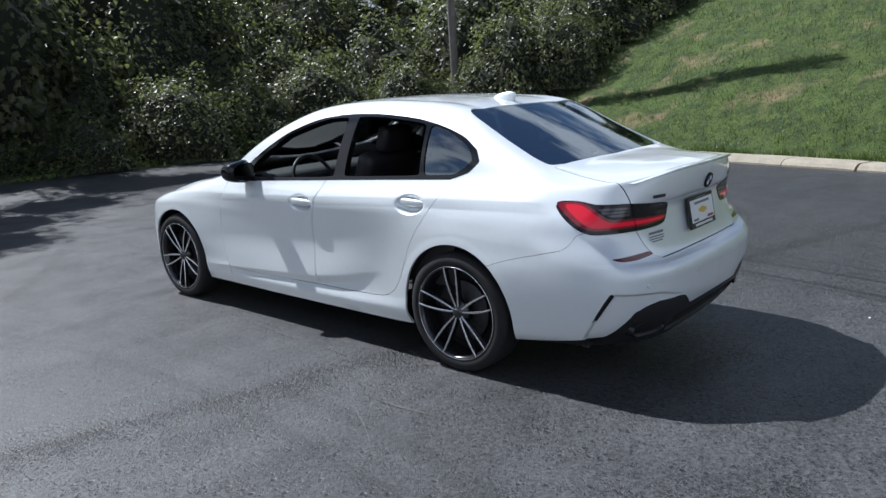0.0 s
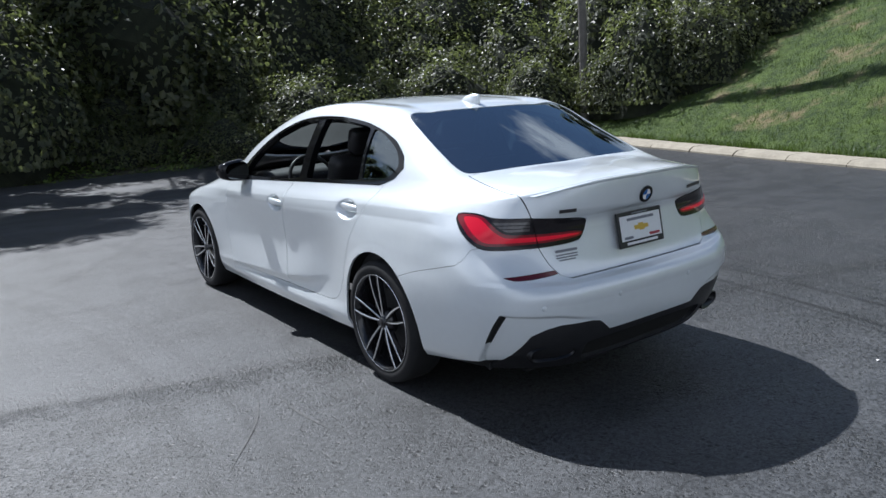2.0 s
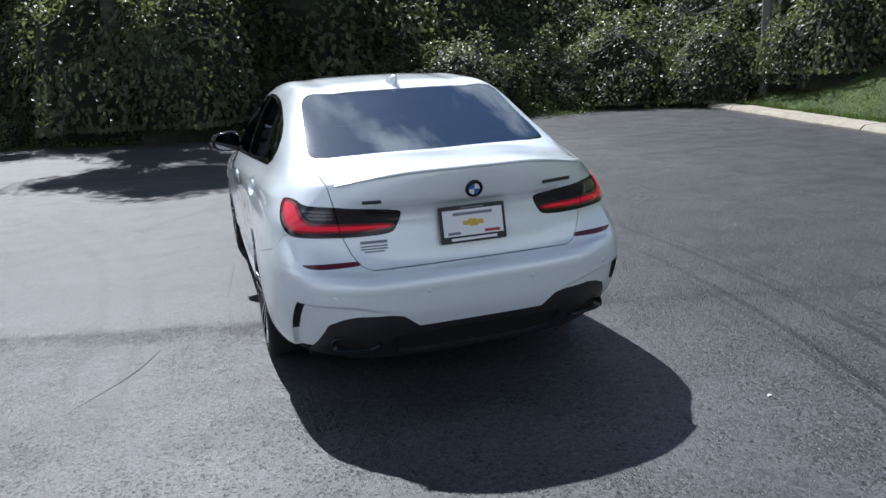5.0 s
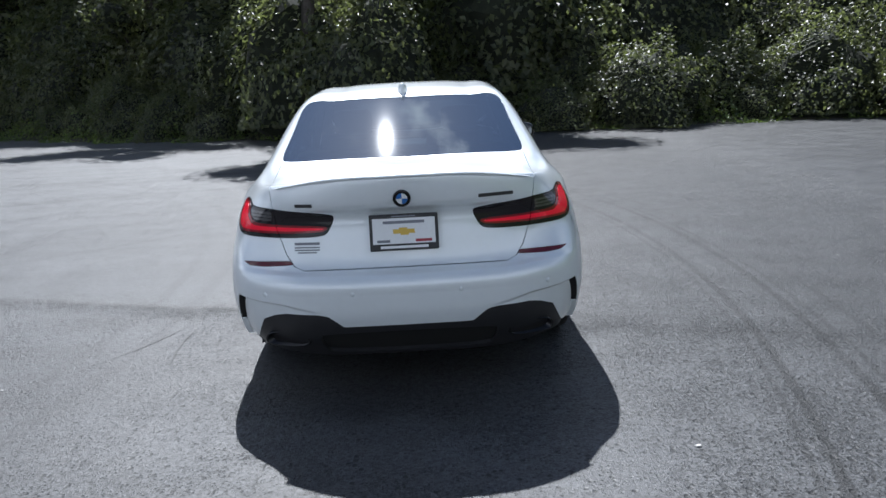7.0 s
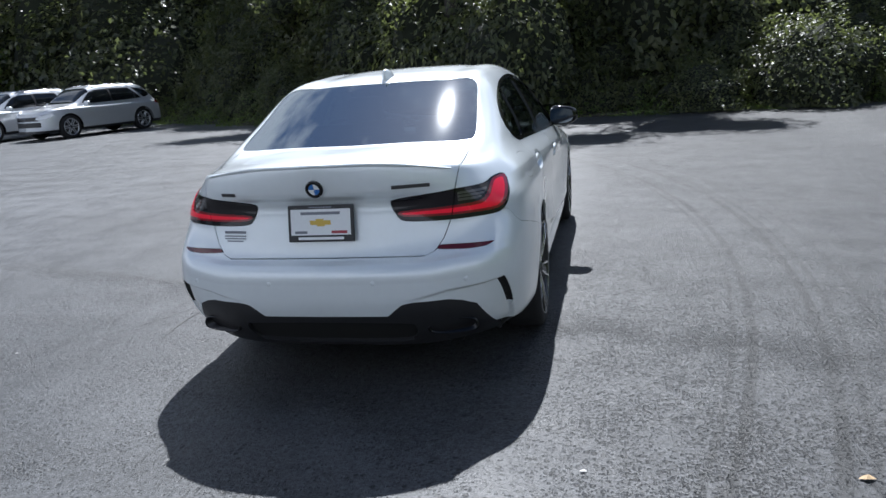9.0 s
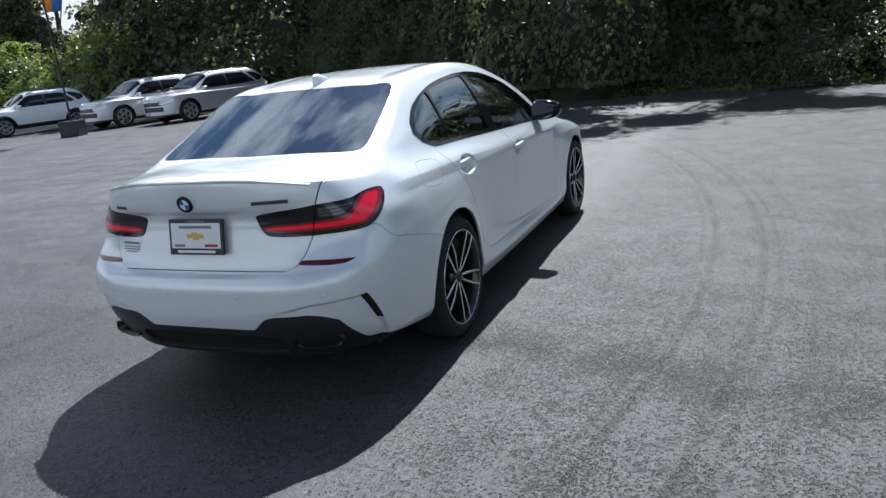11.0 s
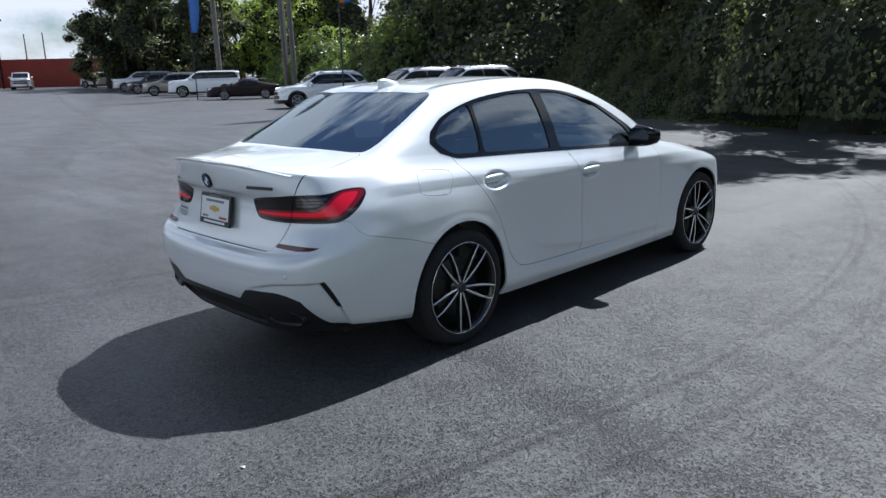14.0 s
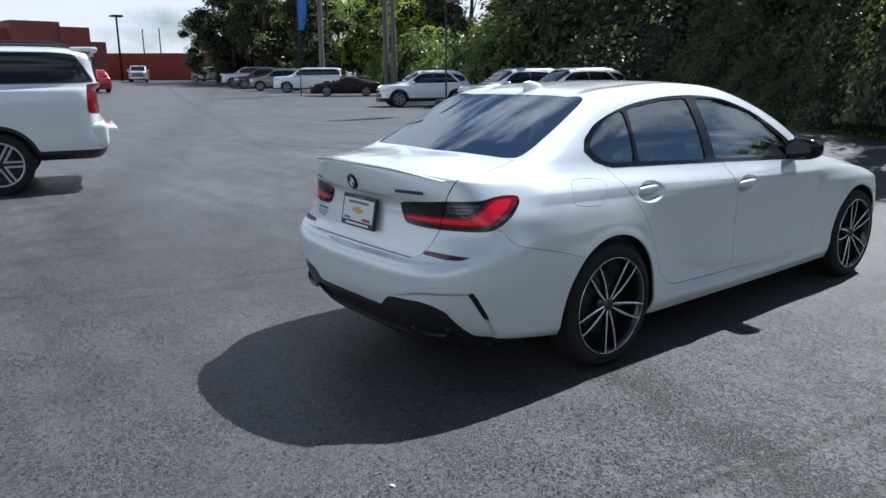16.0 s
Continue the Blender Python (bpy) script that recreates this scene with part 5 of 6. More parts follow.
def tree(seed, H, R, count, size, mat, label, low=0.28):
    top = new("tree")
    tagged(top, label, "tree")
    rg = np.random.default_rng(seed)
    pts = [Vector((0.25 * math.sin(seed + k * 1.1) * k / 6, 0.25 * math.cos(seed * 2 + k) * k / 6, H * 0.72 * k / 6)) for k in range(7)]
    V, F = tube(pts, [0.19 * (1 - 0.11 * k) * H / 9 for k in range(7)])
    link_mesh("trunk", V, F, BARK, top)
    centres = []
    for k in range(15):
        a, h = rg.uniform(0, 6.28), H * (low + (0.94 - low) * (k + rg.uniform(0, 1)) / 15)
        reach = R * (1.0 - 0.65 * abs(h / H - 0.55) / 0.5) * rg.uniform(0.45, 0.95)
        c = Vector((math.cos(a) * reach, math.sin(a) * reach, h))
        base = pts[min(6, int(h / H * 6.5))] * 0.85
        mid = (base + c) / 2 + Vector((0, 0, -0.1))
        Vb, Fb = tube([base, mid, c], [0.06, 0.035, 0.012], 5)
        link_mesh("limb", Vb, Fb, BARK, top)
        centres.append((c, R * rg.uniform(0.26, 0.42)))
    P, D = [], []
    for c, r in centres:
        k = count // 15
        d = rg.normal(0, 1, (k, 3))
        d /= np.linalg.norm(d, axis=1, keepdims=True)
        rr = r * rg.uniform(0.25, 1.1, k) ** 0.6
        q = d * rr[:, None] * np.array([1.15, 1.15, 0.75])
        P.append(q + np.array(c))
        D.append(d * 0.6 + np.array([0, 0, 0.6]))
    V, F = leaves(np.concatenate(P), np.concatenate(D), size, rg)
    link_mesh("crown", V, F, mat, top, smooth=False)
    # filler blobs in the same dark colour stand in for shade between the clumps
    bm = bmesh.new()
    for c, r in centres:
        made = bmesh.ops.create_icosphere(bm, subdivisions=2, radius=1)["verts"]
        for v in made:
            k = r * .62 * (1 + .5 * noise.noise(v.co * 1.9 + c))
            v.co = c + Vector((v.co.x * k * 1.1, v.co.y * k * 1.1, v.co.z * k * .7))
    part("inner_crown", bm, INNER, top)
    return top


def put(src, x, y, s=1.0, turn=0.0, lift=0.0, sz=1.0):
    m = pose(x, y, float(ground_z(x, y)) + lift, 0, 0, turn)
    o = copy_thing(src, m)
    o.scale = (s, s, s * sz)
    return o


BUSH_TEXT = "dense ivy-covered bush at the edge of the lot"
TREE_TEXT = "tall leafy tree draped in vines behind the lot"
bushes = [bush(1, 1.6, 1.05, 5000, .094, LEAF_DARK, BUSH_TEXT), bush(2, 1.6, 1.25, 5000, .1, LEAF_DARK, BUSH_TEXT), bush(3, 1.6, 0.9, 5000, .088, LEAF_DARK, BUSH_TEXT)]
kudzu = [bush(4, 1.6, 1.3, 3300, .175, LEAF_MID, "green vine-covered mound beside the lot"), bush(5, 1.6, 1.0, 3300, .165, LEAF_MID, "green vine-covered mound beside the lot")]
big_bush = bush(6, 3.1, 1.2, 8200, .112, LEAF_DARK, BUSH_TEXT)
trees = [tree(11, 9.5, 2.7, 9000, .125, LEAF_DARK, TREE_TEXT, .2), tree(12, 10.5, 2.9, 9000, .13, LEAF_DARK, TREE_TEXT, .25)]
high_tree = tree(16, 11.0, 2.5, 7200, .135, LEAF_DARK, TREE_TEXT, .56)
far_tree = tree(14, 9.5, 3.4, 4600, .23, LEAF_LIGHT, "sunlit green tree beyond the parked cars", .12)
wood_tree = tree(15, 13.0, 4.2, 4000, .32, LEAF_DARK, "dark tall tree beyond the parked cars", .1)
templates = bushes + kudzu + trees + [high_tree, far_tree, wood_tree, big_bush]
R2 = random.Random(5)
# low thicket along the wood's edge, three ranks deep
for i, (q, nn) in enumerate(zip(*along(WOOD_EDGE[2:], 30))):
    for rank, (o, s, zl) in enumerate(((1.2, .62, 0), (2.6, 1.05, .2), (4.0, 1.45, .9), (6.2, 1.0, .8))):
        if q[0] > 3.5 and rank == 2:
            continue
        b = bushes[(i + rank) % 3] if rank < 3 else big_bush
        s2 = s * R2.uniform(.8, 1.2)
        put(b, q[0] - nn[0] * o + R2.uniform(-.5, .5), q[1] - nn[1] * o + R2.uniform(-.3, .3), s2, R2.uniform(0, 360), zl, R2.uniform(.9, 1.35))
# rounded mounds near the end of the kerb
for x, y, s, zl, sz, k in ((10.1, 14.0, .98, .1, 1.15, 0), (11.6, 12.0, .80, .10, 1.25, 1), (12.9, 10.9, .70, .5, 1.3, 2), (8.0, 15.6, 1.1, .0, 1.15, 2), (13.1, 14.6, 1.25, .6, 1.2, 0), (5.6, 13.9, .85, .0, 1.1, 1), (3.4, 14.2, .75, 0, 1.0, 2),
                           (14.6, 10.6, .95, 1.2, 1.1, 2), (16.8, 10.3, 1.0, 2.2, 1.1, 1), (19.2, 9.8, 1.1, 3.2, 1.1, 0), (13.0, 10.2, .55, .9, 1.0, 2), (15.6, 12.6, 1.4, 1.4, 1.3, 1), (11.4, 16.8, 1.5, .6, 1.3, 2), (18.6, 12.6, 1.5, 2.4, 1.3, 0), (22.5, 10.8, 1.5, 4.2, 1.2, 2)):
    put(bushes[k], x, y, s, R2.uniform(0, 360), zl, sz)
for x, y, s, zl, sz, k in ((12.9, 9.3, .95, .75, 1.45, 0), (13.6, 8.4, .75, 1.15, 1.3, 1), (14.9, 8.9, .95, 1.75, 1.3, 2), (16.3, 8.5, .95, 2.3, 1.2, 0), (17.9, 8.3, 1.0, 3.0, 1.2, 1), (20.0, 8.0, 1.1, 3.9, 1.2, 2), (12.4, 9.9, .6, .55, 1.2, 1)):
    put(bushes[k], x, y, s, R2.uniform(0, 360), zl, sz)
# the wood itself
for i in range(20):
    x = -26 + i * 2.45 + R2.uniform(-.6, .6)
    edge = float(np.interp(x, WOOD_EDGE[:, 0], WOOD_EDGE[:, 1]))
    tall = 1.12 if -11 < x < -5.2 else (1.14 if x < -4.5 else .78 if x < -.4 else 1.05 if x < 3.4 else 0.62)
    back = (3.8 if i % 2 else 6.0) if -11 < x < -5.2 else (7.0 if x < -.4 else 5.0 if x < 3.4 else 7.6)
    put(trees[i % 2], x, edge + back + R2.uniform(-.4, .6), tall * R2.uniform(.92, 1.08), R2.uniform(0, 360), .2)
    if x > -2:
        put(trees[(i + 1) % 2], x + 1.2, edge + (9.6 if -.4 < x < 3.4 else 13.0) + R2.uniform(-.5, .5), (1.2 if -.4 < x < 3.4 else .85) * R2.uniform(.92, 1.08), R2.uniform(0, 360), .5)
# one with a high crown over the edge of the lot
put(high_tree, -2.7, 15.6, 1.0, 40, .1)
# taller vines that catch the sun in the gap beside it
for x, y, s, sz in ((-1.1, 15.2, 1.25, 1.5), (-2.9, 16.2, 1.35, 1.5)):
    put(bushes[0], x, y, s, x * 90, .3, sz)
for i in range(7):
    put(trees[i % 2], 13.5 + i * 2.4, 19.5 - .5 * i + R2.uniform(-1, 1), .62, R2.uniform(0, 360), 1.6 + i * .9)


def weeds(name, label, P, size, mat, rise):
    D = np.tile([[0, -0.3, 1.0]], (len(P), 1))
    V, F = leaves(P + np.stack([rng.normal(0, .05, len(P)), rng.normal(0, .05, len(P)), rng.uniform(0, 1, len(P)) ** 1.5 * rise], 1), D, size, rng)
    return tagged(link_mesh(name, V, F, mat, smooth=False), label, "weeds", kind="stuff")


t_idx = rng.uniform(20, 88, 22000)
wq, wnq = WP[t_idx.astype(int)] + (WP[np.minimum(t_idx.astype(int) + 1, 89)] - WP[t_idx.astype(int)]) * (t_idx % 1)[:, None], WN[t_idx.astype(int)]
o = rng.uniform(-.25, 1.0, len(t_idx)) + 0.35 * np.sin(t_idx * 2.1) * 0.6
pos = wq - wnq * o[:, None]
height = 1.35 * (0.55 + 0.3 * np.sin(t_idx * 1.7) + 0.25 * np.sin(t_idx * 5.3)) * np.clip(o + .4, 0.1, 1)
weeds("edge_weeds", "tangled green weeds spilling over the edge of the asphalt", np.concatenate([pos, ground_z(pos[:, 0], pos[:, 1])[:, None]], 1), .075, LEAF_WEED, height)
# grass blades over the lower bank
nb = 80000
si, oo = rng.uniform(40, 112, nb), 0.42 + rng.uniform(0, 1, nb) ** 1.8 * 9
bq = BP[si.astype(int)] + (BP[np.minimum(si.astype(int) + 1, 129)] - BP[si.astype(int)]) * (si % 1)[:, None]
bx = bq + BN[si.astype(int)] * oo[:, None]
bz = np.array([bank_z(a, b[0], b[1]) for a, b in zip(oo, bx)])
root = np.concatenate([bx, bz[:, None] - .01], 1)
lean = rng.normal(0, .035, (nb, 2))
tuft = np.sin(si * 2.3) + np.sin(si * 5.1)
oo = np.where((oo < .62) & (tuft > .6), oo - .16 * rng.uniform(0, 1, nb), oo)
clump = np.array([noise.noise(Vector((b[0] * 3.1, b[1] * 3.1, 0.5))) for b in bx])
hh = rng.uniform(.03, .085, nb) * (1 + 0.7 * (oo < .6)) * (1 + 1.1 * np.clip(clump, -.5, 1)) * (1 + .06 * oo)
wv = rng.normal(0, 1, (nb, 2))
wv /= np.linalg.norm(wv, axis=1, keepdims=True) / .008
tip = root + np.concatenate([lean, hh[:, None]], 1)
BV = np.stack([root - np.pad(wv, ((0, 0), (0, 1))), root + np.pad(wv, ((0, 0), (0, 1))), tip], 1).reshape(-1, 3)
tagged(link_mesh("grass_blades", BV, np.arange(nb * 3).reshape(-1, 3), leaf_shader("grass_blade", (0.044, 0.080, 0.012), (0.098, 0.158, 0.022)), smooth=False), "short green grass on the bank", "grass", kind="stuff")
# leaning utility pole by the bank
V, F = tube([(0, 0, -.3), (-.12, 0, 2.5), (-.45, 0, 9.0), (-.62, 0, 13.2)], [.11, .105, .09, .08], 14)
pole = link_mesh("utility_pole", V, F, POLE_WOOD)
tagged(pole, "weathered grey wooden utility pole among the bushes", "pole")
pole.matrix_basis = pose(11.9, 10.6, .35, 0, 0, 25)
vz = rng.uniform(5.5, 13.0, 2600)
va = rng.uniform(0, 6.28, 2600)
vr = .13 + .22 * rng.uniform(0, 1, 2600) ** 2 * (0.5 + 0.5 * np.sin(vz * 2.1)) + .05
VP = np.stack([np.interp(vz, [2.5, 9, 13.2], [-.12, -.45, -.62]) + vr * np.cos(va), vr * np.sin(va), vz], 1)
V, F = leaves(VP, np.stack([np.cos(va), np.sin(va), .4 + 0 * va], 1), .10, rng)
link_mesh("vine", V, F, LEAF_DARK, pole, "ivy climbing the pole", smooth=False)

# ---- other vehicles ----
def vehicle(name, label, paint, L, H, W, roof, axles, R, dlo, pillars, front_pane, back_pane, belt=.60, tail=.03, lamp=None, roof_w=.70, doors=(), box=False, clad=.235, sill=.15, gaps=()):
    """A parked car lofted from its roof line: y from tail (0) to nose (L), origin under the middle of the rear axle."""
    top = new(name)
    tagged(top, label, "car")
    ys = np.array([0, .003, .012, .03, .06, .12, .20, .32, .45, .58, .66, .72, .78, .86, .93, .975, 1.0])
    z_top = np.interp(ys, [f[0] for f in roof], [f[1] for f in roof])
    plan = np.array([0, .84, .95, .98, .99, 1, 1, 1, 1, 1, 1, 1, .995, .975, .92, .74, 0]) if box else np.array([0, .66, .84, .92, .96, .99, 1, 1, 1, 1, 1, .995, .985, .96, .88, .66, 0])
    rows = []
    nl, nh = (190, 84) if sill > .2 else (128, 64)
    steps = ((sill, .90, .012, 0), (sill + .045, .975, .0, 0), (.33, 1.0, -.006 if box else 0, 0), (.45, .995, .004, 0), (belt - .07, .985, .010, 0), (belt - .02, .965, .012, 0), (belt, .925, tail * .6, 0), (.42, .86, tail, .86), (.86, roof_w, tail * 1.3, .74), (.965, roof_w * .86, tail * 1.5, .60), (.995, .38, tail * 1.7, .38), (1.0, 0, tail * 2.0, 0))
    for lv, (zz, ww, end, hw) in enumerate(steps):
        pts = []
        for y, zt, rp in zip(ys, z_top, plan):
            hood = np.clip((zt - belt) / .34, 0, 1)
            if lv > 6:
                z, w = belt + (zt - belt) * zz, ww * hood + hw * (1 - hood)
            else:
                z, w = min(zz, zt - .006 * (7 - lv)), ww
            flare = (.016 if box else .030) * sum(math.exp(-((y * L - a) / (R * 1.25)) ** 2) for a in axles) * (0 < lv < 4)
            pts.append((W / 2 * (w + flare) * rp, (end + y * (1 - end - .03 * lv / 11)) * L, z * H))
        rows.append(pts)
    G = smooth_grid(surface(rows, nl, nh), 1, 2)
    G[0, :, 0] = G[-1, :, 0] = 0
    G[:, -1, 0] = 0
    N = grid_normals(G)
    flip = N[nl // 2, nh // 4, 0] < 0
    N = -N if flip else N
    V = np.concatenate([G, N, np.zeros((*G.shape[:2], 1))], -1).reshape(-1, 7)
    off = axles[0]
    V[:, 1] -= off
    M = (V, grid_tris(nl, nh, flip))
    wb = axles[1] - axles[0]
    M = cut(M, R * 1.14 - np.minimum(np.hypot(V[:, 1], V[:, 2] - R), np.hypot(V[:, 1] - wb, V[:, 2] - R)))
    yl = lambda q, r=.05: cornered([(y * L - off, z * H) for y, z in q], r)

    def split(f, gap=0.0):
        inside, rest = cut(M, f + gap), cut(M, -f + gap)
        return inside, rest

    side_f = lambda Vx, q: np.where(Vx[:, 0] > W * .22, signed(q, Vx[:, 1], Vx[:, 2]), 9.0)
    turn = .03 if box else .07
    lean = lambda Vx, a, sl, w: np.abs(Vx[:, 1] - (a * L - off) + (Vx[:, 2] - belt * H) * sl) - w
    opening = side_f(M[0], yl(dlo, turn))
    for g in gaps:
        opening = np.maximum(opening, -lean(M[0], *g))
    win, M = split(opening)
    strip = np.min([np.abs(win[0][:, 1] - (a * L - off) + (win[0][:, 2] - belt * H) * s) - w for a, s, w in pillars], axis=0)
    rim = side_f(win[0], yl(dlo, turn)) + .018
    for g in gaps:
        rim = np.maximum(rim, .018 - lean(win[0], *g))
    for m2, nm, mt in ((cut(win, np.maximum(rim, -strip)), "side_window", CAR_GLASS), (cut(win, -np.maximum(rim, -strip)), "window_surround", SATIN_BLACK)):
        for q in (m2, mirrored(m2)):
            sheet(nm, q, mt, top, push=-.004 if mt is CAR_GLASS else .001, edge=0)
    for nm, q in (("windscreen", front_pane), ("rear_window", back_pane)):
        y0, y1, z0, z1, hw = q
        f = np.maximum.reduce([y0 * L - off - M[0][:, 1], M[0][:, 1] - (y1 * L - off), z0 * H - M[0][:, 2], M[0][:, 2] - z1 * H, M[0][:, 0] - (hw - .10 * (M[0][:, 2] / H - z0)) * W / 2])
        pane, M = split(f)
        sheet(nm, both(pane), CAR_GLASS, top, push=-.004, edge=0)
    if clad:
        arch = np.minimum(np.hypot(M[0][:, 1], M[0][:, 2] - R), np.hypot(M[0][:, 1] - wb, M[0][:, 2] - R)) - R * 1.24
        piece, M = split(np.minimum(M[0][:, 2] - clad * H, arch if clad > .22 else 9.0))
        sheet("lower_cladding", both(piece), SATIN_BLACK, top, "black plastic lower cladding", push=.003)
    if lamp:
        piece, M = split(side_f(M[0], yl(lamp, .02)), .002)
        for m2 in (piece, mirrored(piece)):
            sheet("tail_lamp", m2, TAIL_PLASTIC, top, "red tail lamp", push=.004)
    piece, M = split(side_f(M[0], yl([(.885, belt - .085), (.955, belt - .105), (.985, belt - .16), (.975, belt - .20), (.93, belt - .165)], .02)), .002)
    for m2 in (piece, mirrored(piece)):
        sheet("headlamp", m2, HEADLAMP, top, "clear headlamp", push=.002)
    nose = lambda Vx, z0, z1, hw: np.where(Vx[:, 1] > .90 * L - off, np.maximum(np.abs(Vx[:, 0]) - W * hw, np.abs(Vx[:, 2] - (z0 + z1) / 2 * H) - (z1 - z0) / 2 * H), 9.0)
    piece, M = split(nose(M[0], belt - .21, belt - .13, .30))
    sheet("grille", both(piece), GLOSS_BLACK, top, "black grille with a bright bar", push=-.008)
    piece, M = split(nose(M[0], belt - .33, belt - .235, .33))
    sheet("grille", both(piece), SATIN_BLACK, top, "black lower grille", push=-.008)
    for d in doors:
        line = np.abs(M[0][:, 1] - (d * L - off)) - .005
        M = cut(M, -np.where((M[0][:, 0] > W * .3) & (M[0][:, 2] > .24 * H) & (M[0][:, 2] < (belt + .02) * H), line, 9.0))
        bm = box_bm((.03, .17, .035), (0, 0, 0), .012)
        for s in (1, -1):
            part("door_handle", bm.copy(), paint, top).matrix_basis = pose(s * (W / 2 * .975), d * L - off + .13, (belt - .085) * H)
        bm.free()
    sheet("body", both(M), paint, top)
    part("underbody", box_bm((W * .80, L * .84, .10), (0, L / 2 - off, (sill + .035) * H), .03), GAP_BLACK, top)
    part("cabin", box_bm((W * .70, L * .50, .30 * H), (0, L * .36 - off, .38 * H), .1), CABIN_DARK, top)
    tyre = lathe([(R * .66, -.22), (R * .9, -.225), (R * .985, -.20), (R, -.11), (R * .985, -.02), (R * .92, .0), (R * .74, .002), (R * .70, -.01)], 40)
    rim = lathe([(.001, -.012), (R * .13, -.012), (R * .16, -.05), (R * .62, -.07), (R * .66, -.015), (R * .72, .004), (R * .70, -.08)], 40)
    meshes = {"tyre": link_mesh("tyre", *tyre, RUBBER), "rim": link_mesh("rim", *rim, WHEEL_SILVER_DARK)}
    lip = lathe([(R * .715, .003), (R * .705, .008), (R * .67, .006), (R * .65, -.012)], 40)
    meshes["rim_lip"] = link_mesh("rim_lip", *lip, WHEEL_SILVER)
    for k in range(6):
        for sgn in (1, -1):
            b2 = box_bm((.02, R * .56, R * .075), (-.012, R * .38, sgn * R * .075), .006, 1)
            bmesh.ops.rotate(b2, matrix=Matrix.Rotation(k * math.pi / 3, 3, "X"), verts=b2.verts)
            meshes["spoke%d" % (2 * k + (sgn > 0))] = part("spoke", b2, WHEEL_SILVER, None)
    for wx, wy in ((1, 0), (-1, 0), (1, wb), (-1, wb)):
        w = new("wheel")
        w.parent = top
        w.matrix_basis = pose(wx * (W / 2 - .015), wy, R, 0, 0, 0 if wx > 0 else 180)
        for k, o3 in meshes.items():
            q = new("spoke" if k.startswith("spoke") else k, o3.data)
            q.parent = w
        part("arch_liner", box_bm((.30, R * 2.1, R * 1.1), (wx * (W / 2 - .24), wy, R * 1.30), .1), GAP_BLACK, top)
    for o3 in meshes.values():
        bpy.data.objects.remove(o3)
    for s in (1, -1):
        part("door_mirror", box_bm((.22, .12, .16), (s * (W / 2 + .06), .66 * L - off, (belt + .05) * H), .045, 3), paint, top, smooth=True)
        if roof_w > .66 and not box:
            Vt, Ft = tube([(s * W / 2 * roof_w * .93, .16 * L - off, .955 * H), (s * W / 2 * roof_w * .93, .22 * L - off, 1.0 * H), (s * W / 2 * roof_w * .93, .50 * L - off, 1.0 * H), (s * W / 2 * roof_w * .93, .56 * L - off, .95 * H)], [.014] * 4, 6)
            link_mesh("roof_rail", Vt, Ft, CHROME, top, "bright roof rail")
    return top


CAR_GLASS = shader("parked_car_glass", (0.010, 0.012, 0.014), 0.06, 0.0, 0.0, 0.02, spec=0.45)
TAIL_PLASTIC = shader("tail_lamp_plastic", (0.16, 0.008, 0.012), 0.15, 0.0, 1.0, 0.03)
HEADLAMP = shader("headlamp_lens", (0.45, 0.47, 0.5), 0.1, 0.5, 1.0, 0.02, var=0.3, scale=30)
WHEEL_SILVER = shader("wheel_silver", (0.55, 0.56, 0.58), 0.3, 0.8)
# shaded copy of the wheel silver: the dark behind the spokes is painted
WHEEL_SILVER_DARK = shader("wheel_shadow_grey", (0.03, 0.03, 0.033), 0.5, 0.5)
SUV_ROOF = [(0, .60), (.008, .65), (.03, .74), (.075, .93), (.095, .966), (.2, .99), (.35, 1.0), (.50, .99), (.58, .965), (.66, .83), (.745, .655), (.80, .635), (.90, .60), (.955, .55), (1.0, .46)]
BOX_ROOF = [(0, .955), (.012, .965), (.05, .985), (.12, .995), (.35, 1.0), (.56, .99), (.62, .965), (.68, .84), (.745, .69), (.80, .675), (.90, .655), (.96, .62), (1.0, .52)]
LOW_ROOF = [(0, .68), (.02, .74), (.14, .78), (.24, .87), (.36, .985), (.44, 1.0), (.51, .97), (.62, .78), (.68, .70), (.85, .62), (.96, .50), (1.0, .40)]
SUV_DLO = [(.685, .645), (.40, .655), (.20, .67), (.115, .70), (.085, .755), (.105, .83), (.20, .90), (.40, .925), (.545, .91), (.60, .86)]
BOX_DLO = [(.69, .69), (.40, .70), (.030, .71), (.050, .85), (.072, .925), (.12, .94), (.40, .945), (.56, .93), (.615, .88)]
TALL_DLO = [(.69, .735), (.40, .738), (.006, .745), (.028, .86), (.046, .942), (.10, .955), (.40, .958), (.56, .945), (.615, .89)]
LOW_DLO = [(.60, .73), (.36, .745), (.27, .80), (.30, .86), (.37, .93), (.46, .945), (.52, .92)]


def park(ob, wx, wy, heading, half, wb):
    """Stand a car so that its front left wheel is at (wx, wy) with its nose along heading (degrees, 0 = +y)."""
    a = radians(heading)
    f, r = Vector((-math.sin(a), math.cos(a))), Vector((math.cos(a), math.sin(a)))
    c = Vector((wx, wy)) - f * wb + r * half
    ob.matrix_basis = pose(c.x, c.y, float(ground_z(c.x, c.y)), 0, 0, heading)
    return ob


